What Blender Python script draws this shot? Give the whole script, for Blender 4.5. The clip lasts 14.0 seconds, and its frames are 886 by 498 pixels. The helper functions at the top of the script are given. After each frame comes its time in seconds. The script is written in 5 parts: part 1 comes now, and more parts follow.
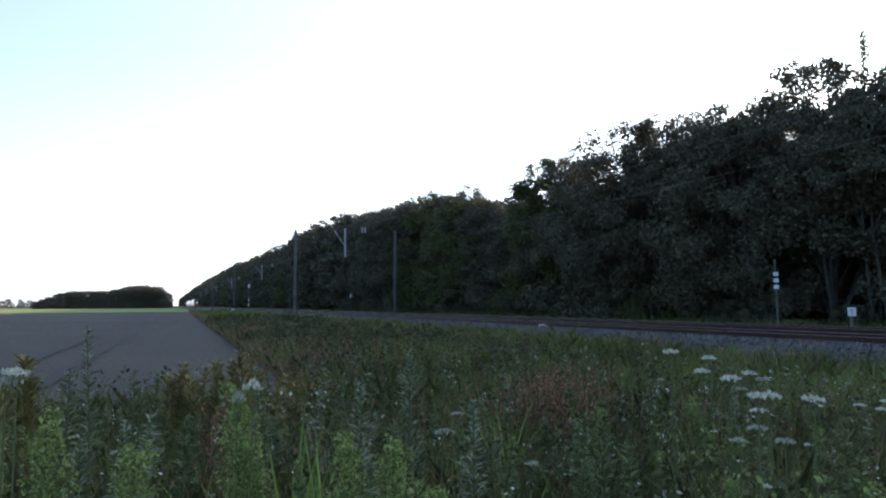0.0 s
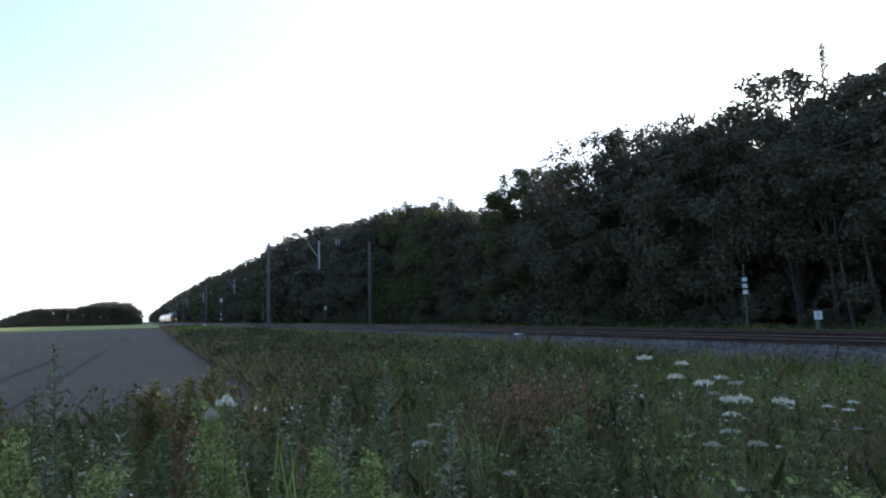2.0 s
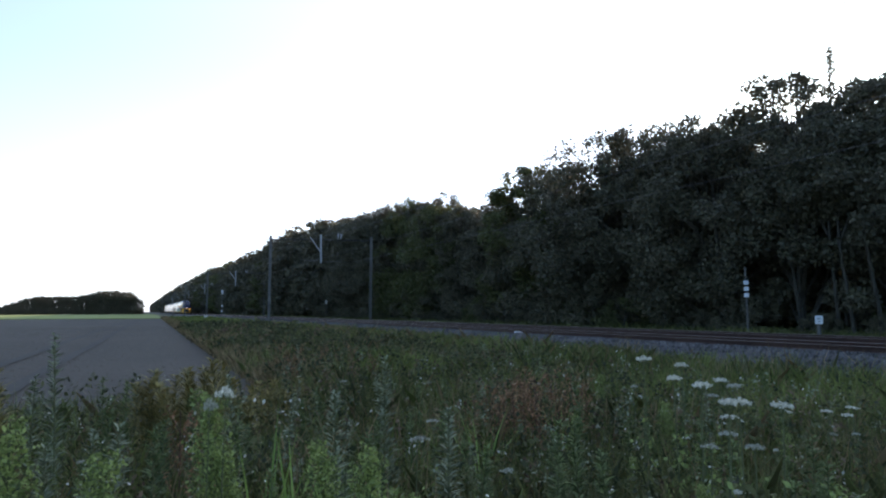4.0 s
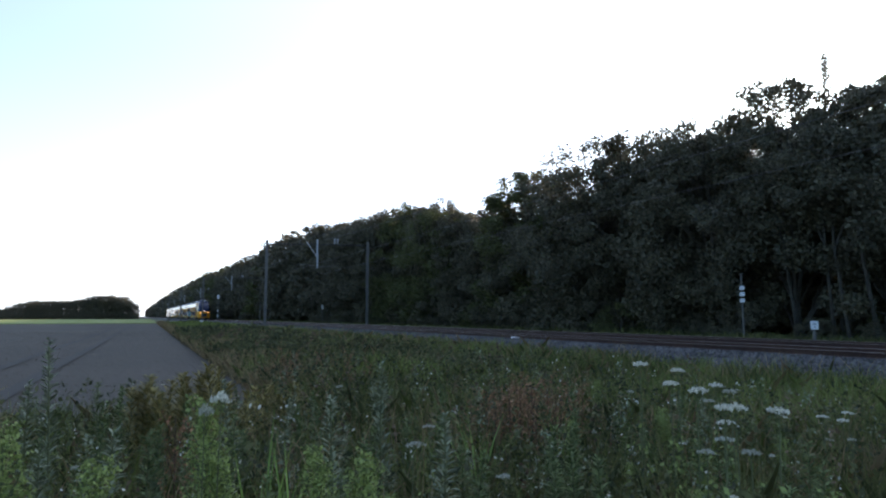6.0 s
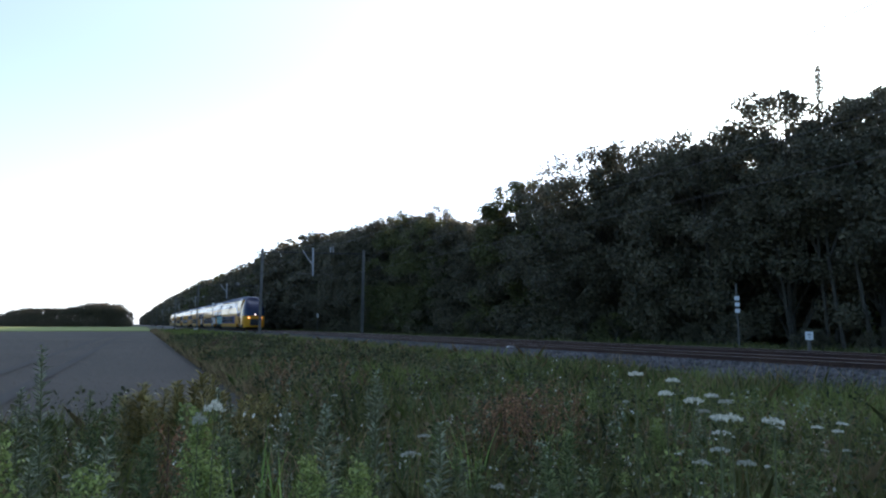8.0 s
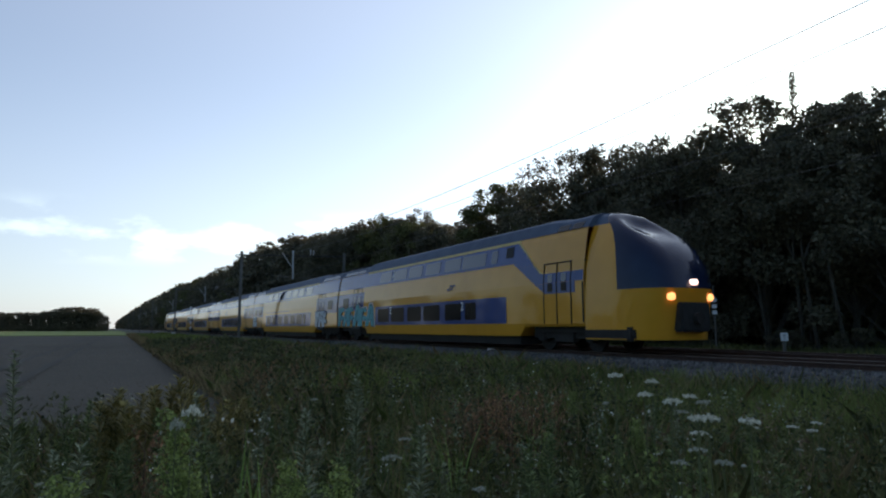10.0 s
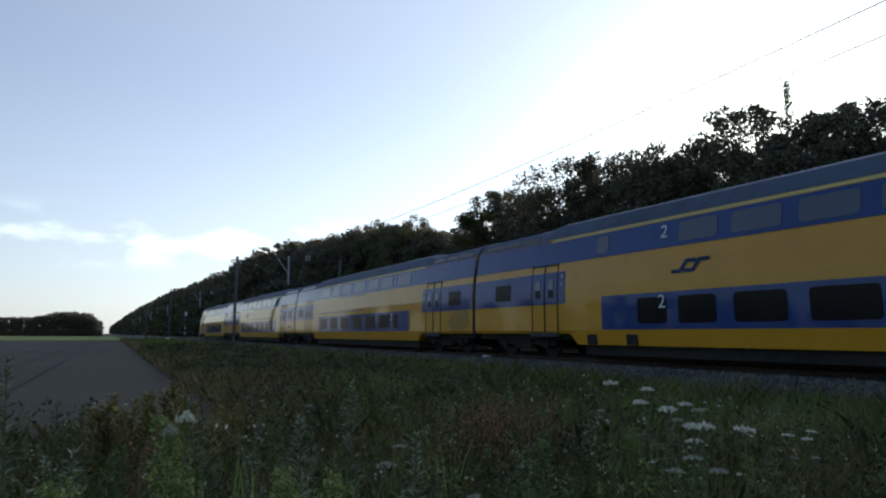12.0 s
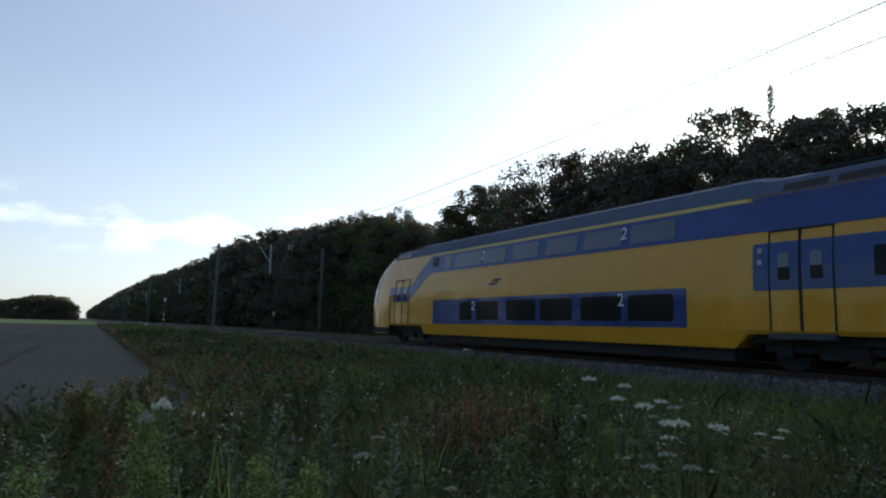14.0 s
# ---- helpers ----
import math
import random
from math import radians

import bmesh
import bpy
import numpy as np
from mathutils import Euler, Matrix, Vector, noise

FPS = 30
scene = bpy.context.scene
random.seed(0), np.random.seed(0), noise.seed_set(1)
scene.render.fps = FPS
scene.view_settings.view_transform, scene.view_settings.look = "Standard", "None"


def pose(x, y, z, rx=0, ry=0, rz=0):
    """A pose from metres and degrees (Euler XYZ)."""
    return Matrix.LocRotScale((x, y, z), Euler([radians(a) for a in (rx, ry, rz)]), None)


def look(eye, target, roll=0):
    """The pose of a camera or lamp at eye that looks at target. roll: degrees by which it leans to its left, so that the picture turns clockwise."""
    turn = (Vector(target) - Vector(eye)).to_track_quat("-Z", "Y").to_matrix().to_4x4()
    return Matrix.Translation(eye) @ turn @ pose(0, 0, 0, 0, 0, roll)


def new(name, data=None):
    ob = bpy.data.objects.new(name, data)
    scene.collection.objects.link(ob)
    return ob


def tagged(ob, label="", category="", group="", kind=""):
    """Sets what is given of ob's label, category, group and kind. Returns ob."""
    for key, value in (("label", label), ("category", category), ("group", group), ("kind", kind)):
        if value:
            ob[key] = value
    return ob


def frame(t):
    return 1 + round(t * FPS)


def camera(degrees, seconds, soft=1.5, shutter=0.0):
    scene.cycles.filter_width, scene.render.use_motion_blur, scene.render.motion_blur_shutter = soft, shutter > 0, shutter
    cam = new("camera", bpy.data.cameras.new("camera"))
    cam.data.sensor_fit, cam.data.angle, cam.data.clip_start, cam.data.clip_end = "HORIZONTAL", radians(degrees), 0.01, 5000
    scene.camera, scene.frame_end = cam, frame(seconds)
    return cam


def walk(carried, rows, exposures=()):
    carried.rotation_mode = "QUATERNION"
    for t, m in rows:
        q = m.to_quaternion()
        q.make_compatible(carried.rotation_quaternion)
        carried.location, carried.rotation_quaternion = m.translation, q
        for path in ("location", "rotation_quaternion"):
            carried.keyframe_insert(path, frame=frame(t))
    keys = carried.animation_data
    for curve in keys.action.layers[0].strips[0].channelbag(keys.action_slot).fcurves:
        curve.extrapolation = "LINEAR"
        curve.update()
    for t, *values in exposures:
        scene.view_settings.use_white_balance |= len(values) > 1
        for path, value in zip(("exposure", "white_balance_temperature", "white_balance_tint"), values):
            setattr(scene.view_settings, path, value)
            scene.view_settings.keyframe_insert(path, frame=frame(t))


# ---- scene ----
cam = camera(70.95, 14.0, soft=2.1)
EYE_Z = 0.78                      # rail tops are z = 0, the track runs along y
# seconds, yaw, pitch, roll of a hand-held camera that stands still
TURNS = [
    (0.0, -23.78, 5.07, 0.30), (0.5, -24.56, 5.36, 0.19), (1.0, -25.60, 5.39, 0.32),
    (1.5, -25.86, 6.18, 0.79), (2.0, -26.02, 6.02, 1.36), (2.5, -25.43, 5.75, 1.11),
    (3.0, -25.65, 5.55, 0.40), (4.2, -26.00, 5.72, 0.10), (5.5, -26.28, 5.94, -0.08),
    (6.0, -26.30, 6.16, 0.06), (6.5, -26.38, 6.07, 0.08), (7.0, -26.61, 6.21, -0.09),
    (7.5, -26.94, 6.72, -0.28), (8.0, -26.71, 6.98, -0.18), (8.5, -27.04, 7.12, -0.25),
    (9.7, -28.20, 7.25, -0.05), (11.0, -29.22, 7.25, 0.09), (11.5, -29.21, 7.52, -0.56),
    (12.0, -28.85, 7.83, -0.18), (12.5, -29.48, 7.18, -0.15), (13.0, -30.25, 7.24, -0.82),
    (13.5, -30.33, 7.44, -1.03), (14.0, -30.57, 7.20, -1.54)]
EXPOSURES = [(0.0, 1.15, 6650, 19), (7.6, 1.12, 6650, 19), (8.5, 0.92, 6700, 18), (10.4, 0.17, 7200, 16), (14.0, 0.17, 7200, 16)]
walk(cam, [(t, pose(0, 0, EYE_Z, 90 + p, r, y)) for t, y, p, r in TURNS], EXPOSURES)

# ---- sky and sun ----
SUN_AZIMUTH, SUN_HEIGHT = 58.0, 13.5
world = bpy.data.worlds.new("sky")
scene.world = world
world.use_nodes = True
wn, wl = world.node_tree.nodes, world.node_tree.links
sky = wn.new("ShaderNodeTexSky")
sky.sky_type, sky.sun_disc = "NISHITA", False
sky.sun_elevation, sky.sun_rotation = radians(SUN_HEIGHT), radians(SUN_AZIMUTH)
sky.air_density, sky.dust_density, sky.ozone_density = 1.0, 0.9, 2.0
# small fair-weather clouds low over the horizon, in a belt with gaps
wc = wn.new("ShaderNodeTexCoord")
wm = wn.new("ShaderNodeMapping")
wm.inputs["Location"].default_value = (0.35, 0.0, 0.1)
wm.inputs["Scale"].default_value = (1.0, 1.0, 2.3)
wnoise = wn.new("ShaderNodeTexNoise")
wnoise.inputs["Scale"].default_value, wnoise.inputs["Detail"].default_value = 9.0, 9.0
wramp = wn.new("ShaderNodeMapRange")
wramp.interpolation_type = "SMOOTHSTEP"
wramp.inputs["From Min"].default_value, wramp.inputs["From Max"].default_value = 0.46, 0.60
wsep = wn.new("ShaderNodeSeparateXYZ")
wbelt = wn.new("ShaderNodeMapRange")
wbelt.interpolation_type = "SMOOTHSTEP"
wbelt.inputs["From Min"].default_value, wbelt.inputs["From Max"].default_value = 0.19, 0.14
wfoot = wn.new("ShaderNodeMapRange")
wfoot.interpolation_type = "SMOOTHSTEP"
wfoot.inputs["From Min"].default_value, wfoot.inputs["From Max"].default_value = 0.085, 0.12
wmul, wmul2 = wn.new("ShaderNodeMath"), wn.new("ShaderNodeMath")
wmul.operation = wmul2.operation = "MULTIPLY"
wmix = wn.new("ShaderNodeMix")
wmix.data_type, wmix.blend_type = "RGBA", "MIX"
wbright = wn.new("ShaderNodeMix")
wbright.data_type, wbright.blend_type = "RGBA", "MULTIPLY"
wbright.inputs["Factor"].default_value = 1.0
wbright.inputs["B"].default_value = (2.4, 1.85, 1.5, 1)
wl.new(wc.outputs["Generated"], wm.inputs["Vector"])
wl.new(wm.outputs["Vector"], wnoise.inputs["Vector"])
wl.new(wnoise.outputs["Fac"], wramp.inputs["Value"])
wl.new(wc.outputs["Generated"], wsep.inputs["Vector"])
wl.new(wsep.outputs["Z"], wbelt.inputs["Value"])
wl.new(wsep.outputs["Z"], wfoot.inputs["Value"])
wl.new(wramp.outputs["Result"], wmul.inputs[0])
wl.new(wbelt.outputs["Result"], wmul.inputs[1])
wl.new(wmul.outputs["Value"], wmul2.inputs[0])
wl.new(wfoot.outputs["Result"], wmul2.inputs[1])
# clear deep blue overhead
wblue = wn.new("ShaderNodeMix")
wblue.data_type, wblue.blend_type = "RGBA", "MULTIPLY"
wblue.inputs["Factor"].default_value, wblue.inputs["B"].default_value = 1.0, (0.70, 0.98, 1.12, 1)
wl.new(sky.outputs["Color"], wblue.inputs["A"])
wl.new(wblue.outputs["Result"], wbright.inputs["A"])
wl.new(wblue.outputs["Result"], wmix.inputs["A"])
wl.new(wbright.outputs["Result"], wmix.inputs["B"])
wl.new(wmul2.outputs["Value"], wmix.inputs["Factor"])
# thin white haze over the whole evening sky, thicker near the horizon and brightest round the sun
wsun = wn.new("ShaderNodeVectorMath")
wsun.operation = "DOT_PRODUCT"
wsun.inputs[1].default_value = (math.sin(radians(SUN_AZIMUTH)) * 0.97, math.cos(radians(SUN_AZIMUTH)) * 0.97, 0.22)
wnear = wn.new("ShaderNodeMapRange")
wnear.inputs["From Min"].default_value, wnear.inputs["From Max"].default_value = -1.0, 1.0
wpow = wn.new("ShaderNodeMath")
wpow.operation = "POWER"
wpow.inputs[1].default_value = 2.0
wtone = wn.new("ShaderNodeMix")
wtone.data_type = "RGBA"
wtone.inputs["A"].default_value, wtone.inputs["B"].default_value = (0.5, 0.85, 1.7, 1), (9.6, 10.4, 12.2, 1)
wl.new(wc.outputs["Generated"], wsun.inputs[0])
wl.new(wsun.outputs["Value"], wnear.inputs["Value"])
wl.new(wnear.outputs["Result"], wpow.inputs[0])
wl.new(wpow.outputs["Value"], wtone.inputs["Factor"])
whaze = wn.new("ShaderNodeMix")
whaze.data_type = "RGBA"
wthick = wn.new("ShaderNodeMapRange")
wthick.interpolation_type = "SMOOTHSTEP"
wthick.inputs["From Min"].default_value, wthick.inputs["From Max"].default_value = 0.0, 0.40
wthick.inputs["To Min"].default_value, wthick.inputs["To Max"].default_value = 0.52, 0.27
wl.new(wsep.outputs["Z"], wthick.inputs["Value"])
wl.new(wthick.outputs["Result"], whaze.inputs["Factor"])
wl.new(wtone.outputs["Result"], whaze.inputs["B"])
wl.new(wmix.outputs["Result"], whaze.inputs["A"])
wl.new(whaze.outputs["Result"], wn["Background"].inputs["Color"])
wn["Background"].inputs["Strength"].default_value = 0.15

sun = new("sun", bpy.data.lights.new("sun", "SUN"))
sun.data.energy, sun.data.angle, sun.data.color = 4.5, radians(0.5), (1.0, 0.84, 0.62)
az, el = radians(SUN_AZIMUTH), radians(SUN_HEIGHT)
toward = Vector((math.sin(az) * math.cos(el), math.cos(az) * math.cos(el), math.sin(el)))
sun.matrix_world = look(toward * 300, (0, 0, 0))


# ---- materials ----
def mat(name, dark, light, rough=0.7, metal=0.0, grain=8.0, broad=0.6, bump=0.0, source="place", through_light=0.0, coat=0.0, shine=0.3):
    """Colour wanders between two tones at two scales; source: place, object or island, what tells pieces apart."""
    m = bpy.data.materials.new(name)
    m.use_nodes = True
    n, l = m.node_tree.nodes, m.node_tree.links
    b = n["Principled BSDF"]
    b.inputs["Roughness"].default_value, b.inputs["Metallic"].default_value = rough, metal
    b.inputs["Coat Weight"].default_value = coat
    b.inputs["Specular IOR Level"].default_value = shine
    b.inputs["Coat Roughness"].default_value, b.inputs["Coat IOR"].default_value = 0.05, 1.5
    co = n.new("ShaderNodeTexCoord")
    fine, wide = n.new("ShaderNodeTexNoise"), n.new("ShaderNodeTexNoise")
    fine.inputs["Scale"].default_value, fine.inputs["Detail"].default_value = grain, 5.0
    wide.inputs["Scale"].default_value, wide.inputs["Detail"].default_value = broad, 3.0
    for x in (fine, wide):
        l.new(co.outputs["Object"], x.inputs["Vector"])
    add = n.new("ShaderNodeMath")
    add.operation = "ADD"
    l.new(fine.outputs["Fac"], add.inputs[0])
    l.new(wide.outputs["Fac"], add.inputs[1])
    value = add.outputs["Value"]
    if source != "place":
        info = n.new("ShaderNodeObjectInfo" if source == "object" else "ShaderNodeNewGeometry")
        more = n.new("ShaderNodeMath")
        more.operation = "MULTIPLY_ADD"
        more.inputs[1].default_value, more.inputs[2].default_value = 0.9, -0.45
        l.new(info.outputs["Random" if source == "object" else "Random Per Island"], more.inputs[0])
        sum2 = n.new("ShaderNodeMath")
        sum2.operation = "ADD"
        l.new(value, sum2.inputs[0])
        l.new(more.outputs["Value"], sum2.inputs[1])
        value = sum2.outputs["Value"]
    ramp = n.new("ShaderNodeMapRange")
    ramp.inputs["From Min"].default_value, ramp.inputs["From Max"].default_value = 0.65, 1.35
    mix = n.new("ShaderNodeMix")
    mix.data_type = "RGBA"
    mix.inputs["A"].default_value, mix.inputs["B"].default_value = (*dark, 1), (*light, 1)
    l.new(value, ramp.inputs["Value"])
    l.new(ramp.outputs["Result"], mix.inputs["Factor"])
    l.new(mix.outputs["Result"], b.inputs["Base Color"])
    if bump:
        bp = n.new("ShaderNodeBump")
        bp.inputs["Strength"].default_value, bp.inputs["Distance"].default_value = bump, 0.05
        l.new(fine.outputs["Fac"], bp.inputs["Height"])
        l.new(bp.outputs["Normal"], b.inputs["Normal"])
    if through_light:
        tr = n.new("ShaderNodeBsdfTranslucent")
        l.new(mix.outputs["Result"], tr.inputs["Color"])
        ms = n.new("ShaderNodeMixShader")
        ms.inputs["Fac"].default_value = through_light
        l.new(b.outputs["BSDF"], ms.inputs[1])
        l.new(tr.outputs["BSDF"], ms.inputs[2])
        l.new(ms.outputs["Shader"], n["Material Output"].inputs["Surface"])
    return m


def lamp_mat(name, colour, strength):
    m = bpy.data.materials.new(name)
    m.use_nodes = True
    b = m.node_tree.nodes["Principled BSDF"]
    b.inputs["Base Color"].default_value = (*colour, 1)
    b.inputs["Emission Color"].default_value, b.inputs["Emission Strength"].default_value = (*colour, 1), strength
    return m


M_SOIL = mat("soil", (0.06, 0.06, 0.03), (0.11, 0.12, 0.05), 0.95, grain=3, broad=0.15, bump=0.6)
M_FIELD = mat("harvested_field", (0.038, 0.032, 0.022), (0.074, 0.062, 0.043), 0.95, grain=5, broad=0.08, bump=0.8)
M_STUBBLE = mat("straw", (0.13, 0.11, 0.075), (0.24, 0.205, 0.14), 0.9, grain=2, broad=0.2, source="island")
M_TRAMLINE = mat("tramline", (0.030, 0.027, 0.021), (0.052, 0.046, 0.035), 0.95, grain=3, broad=0.3, bump=0.5)
M_CROP = mat("low_crop", (0.11, 0.15, 0.03), (0.24, 0.28, 0.06), 0.9, grain=1.2, broad=0.03, bump=0.8)
M_GRASS = mat("grass", (0.054, 0.064, 0.022), (0.185, 0.19, 0.064), 0.75, grain=0.9, broad=0.25, source="island", through_light=0.25)
M_VERGE = mat("verge_grass", (0.092, 0.122, 0.030), (0.245, 0.285, 0.078), 0.75, grain=0.9, broad=0.25, source="island", through_light=0.25)
M_DRY = mat("dry_grass", (0.18, 0.12, 0.055), (0.38, 0.27, 0.14), 0.85, grain=0.9, broad=0.3, source="island", through_light=0.2)
M_HERB = mat("herb_leaf", (0.042, 0.048, 0.020), (0.135, 0.14, 0.054), 0.75, grain=1.5, broad=0.5, source="island", through_light=0.25)
M_BROWN_HERB = mat("brown_herb", (0.10, 0.065, 0.04), (0.24, 0.17, 0.10), 0.85, grain=1.5, broad=0.5, source="island", through_light=0.2)
M_WEED = mat("weed_leaf", (0.14, 0.18, 0.048), (0.34, 0.40, 0.12), 0.7, grain=2, broad=0.6, source="island", through_light=0.25)
M_SEDGE = mat("sedge_leaf", (0.16, 0.25, 0.05), (0.30, 0.42, 0.10), 0.6, grain=2, broad=0.6, source="object", through_light=0.3)
M_STALK = mat("stalk_leaf", (0.060, 0.095, 0.028), (0.175, 0.23, 0.075), 0.7, grain=2, broad=0.6, source="island", through_light=0.25)
M_OLIVE = mat("olive_leaf", (0.19, 0.165, 0.055), (0.42, 0.34, 0.115), 0.8, grain=2, broad=0.6, source="island", through_light=0.2)
M_GREY_WEED = mat("silvery_leaf", (0.165, 0.195, 0.12), (0.37, 0.40, 0.25), 0.8, grain=2, broad=0.6, source="island", through_light=0.15)
M_STEM = mat("stem", (0.08, 0.10, 0.04), (0.17, 0.17, 0.08), 0.8, grain=6)
M_BROWN_STEM = mat("withered_stem", (0.07, 0.04, 0.025), (0.16, 0.10, 0.06), 0.85, grain=6)
M_UMBEL = mat("white_flower", (0.55, 0.53, 0.42), (0.80, 0.77, 0.64), 0.8, grain=20, source="island", through_light=0.2)
M_SEEDY = mat("faded_flower", (0.30, 0.30, 0.22), (0.50, 0.48, 0.38), 0.85, grain=20, source="island")
M_RUST_SEED = mat("rusty_seed", (0.22, 0.105, 0.05), (0.42, 0.22, 0.105), 0.85, grain=12, source="island")
M_LEAF = mat("tree_leaf", (0.063, 0.060, 0.037), (0.148, 0.132, 0.080), 0.6, grain=0.5, broad=0.15, source="island", through_light=0.18)
M_LEAF_LIGHT = mat("pale_tree_leaf", (0.06, 0.068, 0.022), (0.125, 0.13, 0.045), 0.6, grain=0.5, broad=0.15, source="island", through_light=0.2)
M_BARK = mat("bark", (0.035, 0.031, 0.025), (0.095, 0.083, 0.064), 0.9, grain=9, broad=1.5, bump=0.8)
M_BALLAST = mat("ballast", (0.042, 0.040, 0.039), (0.10, 0.096, 0.092), 0.9, grain=16, broad=0.5, bump=1.0)
M_STONE = mat("ballast_stone", (0.048, 0.046, 0.045), (0.15, 0.143, 0.138), 0.9, grain=6, broad=0.5, source="island")
M_BROWN_BALLAST = mat("rusty_ballast", (0.015, 0.0105, 0.010), (0.038, 0.026, 0.023), 0.95, grain=14, broad=0.6, bump=1.0)
M_SLEEPER = mat("sleeper_concrete", (0.028, 0.021, 0.020), (0.056, 0.043, 0.039), 0.9, grain=7, source="object", bump=0.3)
M_RAIL = mat("rail_rust", (0.035, 0.018, 0.014), (0.085, 0.044, 0.030), 0.75, grain=9, broad=0.7)
M_RAILTOP = mat("rail_top", (0.20, 0.17, 0.155), (0.32, 0.28, 0.26), 0.4, metal=0.9, grain=3)
M_GALV = mat("galvanised_steel", (0.10, 0.097, 0.090), (0.175, 0.168, 0.155), 0.6, metal=0.2, grain=5, broad=0.8)
M_PALE_STEEL = mat("pale_steel", (0.30, 0.31, 0.32), (0.42, 0.42, 0.42), 0.55, metal=0.2, grain=5)
M_DARK_STEEL = mat("dark_steel", (0.04, 0.04, 0.04), (0.08, 0.08, 0.08), 0.7, metal=0.3, grain=5)
M_WIRE = mat("wire", (0.10, 0.10, 0.10), (0.16, 0.15, 0.14), 0.6, metal=0.5)
M_WHITE = mat("white_paint", (0.62, 0.62, 0.62), (0.80, 0.80, 0.80), 0.6, grain=9)
M_BLACK = mat("black_paint", (0.015, 0.015, 0.015), (0.035, 0.035, 0.035), 0.6)
M_YELLOW = mat("yellow_paint", (0.63, 0.262, 0.018), (0.74, 0.318, 0.028), 0.42, grain=1.5, broad=0.25, coat=0.8, shine=0.15)
M_BLUE = mat("blue_paint", (0.005, 0.034, 0.145), (0.009, 0.050, 0.205), 0.42, grain=1.5, broad=0.25, coat=0.8, shine=0.12)
M_ROOF = mat("grey_roof", (0.052, 0.074, 0.115), (0.09, 0.12, 0.17), 0.62, grain=2, broad=0.3, shine=0.12)
M_STRIP = mat("pale_yellow_strip", (0.60, 0.42, 0.14), (0.70, 0.50, 0.18), 0.4, grain=2)
M_UNDER = mat("underframe", (0.018, 0.016, 0.015), (0.045, 0.038, 0.034), 0.85, grain=5)
M_GLASS = mat("coach_glass", (0.005, 0.010, 0.028), (0.010, 0.017, 0.042), 0.03, grain=2, shine=0.8)
M_GLASS.node_tree.nodes["Principled BSDF"].inputs["IOR"].default_value = 1.68
# same glass with reflection turned down, as if it mirrored dark surroundings
M_DULL_GLASS = mat("dull_glass", (0.009, 0.009, 0.010), (0.017, 0.015, 0.016), 0.12, grain=2, shine=0.12)
M_CABGLASS = mat("cab_glass", (0.006, 0.012, 0.035), (0.012, 0.022, 0.055), 0.10, grain=2, shine=0.35)
M_RUBBER = mat("rubber", (0.012, 0.012, 0.013), (0.03, 0.03, 0.03), 0.8)
M_TEAL = mat("teal_spray", (0.04, 0.26, 0.28), (0.08, 0.38, 0.40), 0.5, grain=3, broad=0.8)
M_SPRAY = mat("white_spray", (0.42, 0.44, 0.46), (0.66, 0.67, 0.69), 0.5, grain=3, broad=0.8)
M_SMEAR = mat("grey_smear", (0.11, 0.095, 0.06), (0.20, 0.165, 0.09), 0.6, grain=3, broad=0.8)
M_STAIN = mat("stained_yellow", (0.30, 0.16, 0.04), (0.52, 0.25, 0.04), 0.55, grain=3, broad=0.8)
M_HEADLIGHT = lamp_mat("headlight_glow", (1.0, 0.45, 0.16), 1.6)
M_TOPLIGHT = lamp_mat("top_light_glow", (1.0, 0.72, 0.66), 1.8)


# ---- mesh helpers ----
def part(name, bm, material, parent=None, label=""):
    """Links a bmesh (or a mesh) as one object under a thing or part."""
    me = bm
    if isinstance(bm, bmesh.types.BMesh):
        me = bpy.data.meshes.new(name)
        bm.to_mesh(me)
        bm.free()
    if material and not me.materials:
        me.materials.append(material)
    ob = new(name, me)
    if parent:
        ob.parent = parent
    if label:
        ob["label"] = label
    return ob


def box(bm, x0, x1, y0, y1, z0, z1):
    v = [bm.verts.new(p) for p in ((x0, y0, z0), (x1, y0, z0), (x1, y1, z0), (x0, y1, z0), (x0, y0, z1), (x1, y0, z1), (x1, y1, z1), (x0, y1, z1))]
    for f in ((0, 3, 2, 1), (4, 5, 6, 7), (0, 1, 5, 4), (1, 2, 6, 5), (2, 3, 7, 6), (3, 0, 4, 7)):
        bm.faces.new([v[i] for i in f])
    return v


def boxes(*rows, bevel=0.0):
    bm = bmesh.new()
    for r in rows:
        box(bm, *r)
    if bevel:
        bmesh.ops.bevel(bm, geom=bm.edges[:], offset=bevel, segments=2, affect="EDGES")
    return bm


def tube(bm, points, radii, sides=7):
    """A round bar along points, one radius a point."""
    rings = []
    for i, p in enumerate(points):
        p = Vector(p)
        a, b = Vector(points[max(i - 1, 0)]), Vector(points[min(i + 1, len(points) - 1)])
        d = (b - a).normalized()
        u = d.cross(Vector((0, 1, 0) if abs(d.y) < 0.9 else (1, 0, 0))).normalized()
        w = d.cross(u)
        rings.append([bm.verts.new(p + (u * math.cos(k * math.tau / sides) + w * math.sin(k * math.tau / sides)) * radii[i]) for k in range(sides)])
    for r0, r1 in zip(rings, rings[1:]):
        for k in range(sides):
            bm.faces.new((r0[k], r0[(k + 1) % sides], r1[(k + 1) % sides], r1[k]))
    bm.faces.new(rings[0][::-1])
    bm.faces.new(rings[-1])


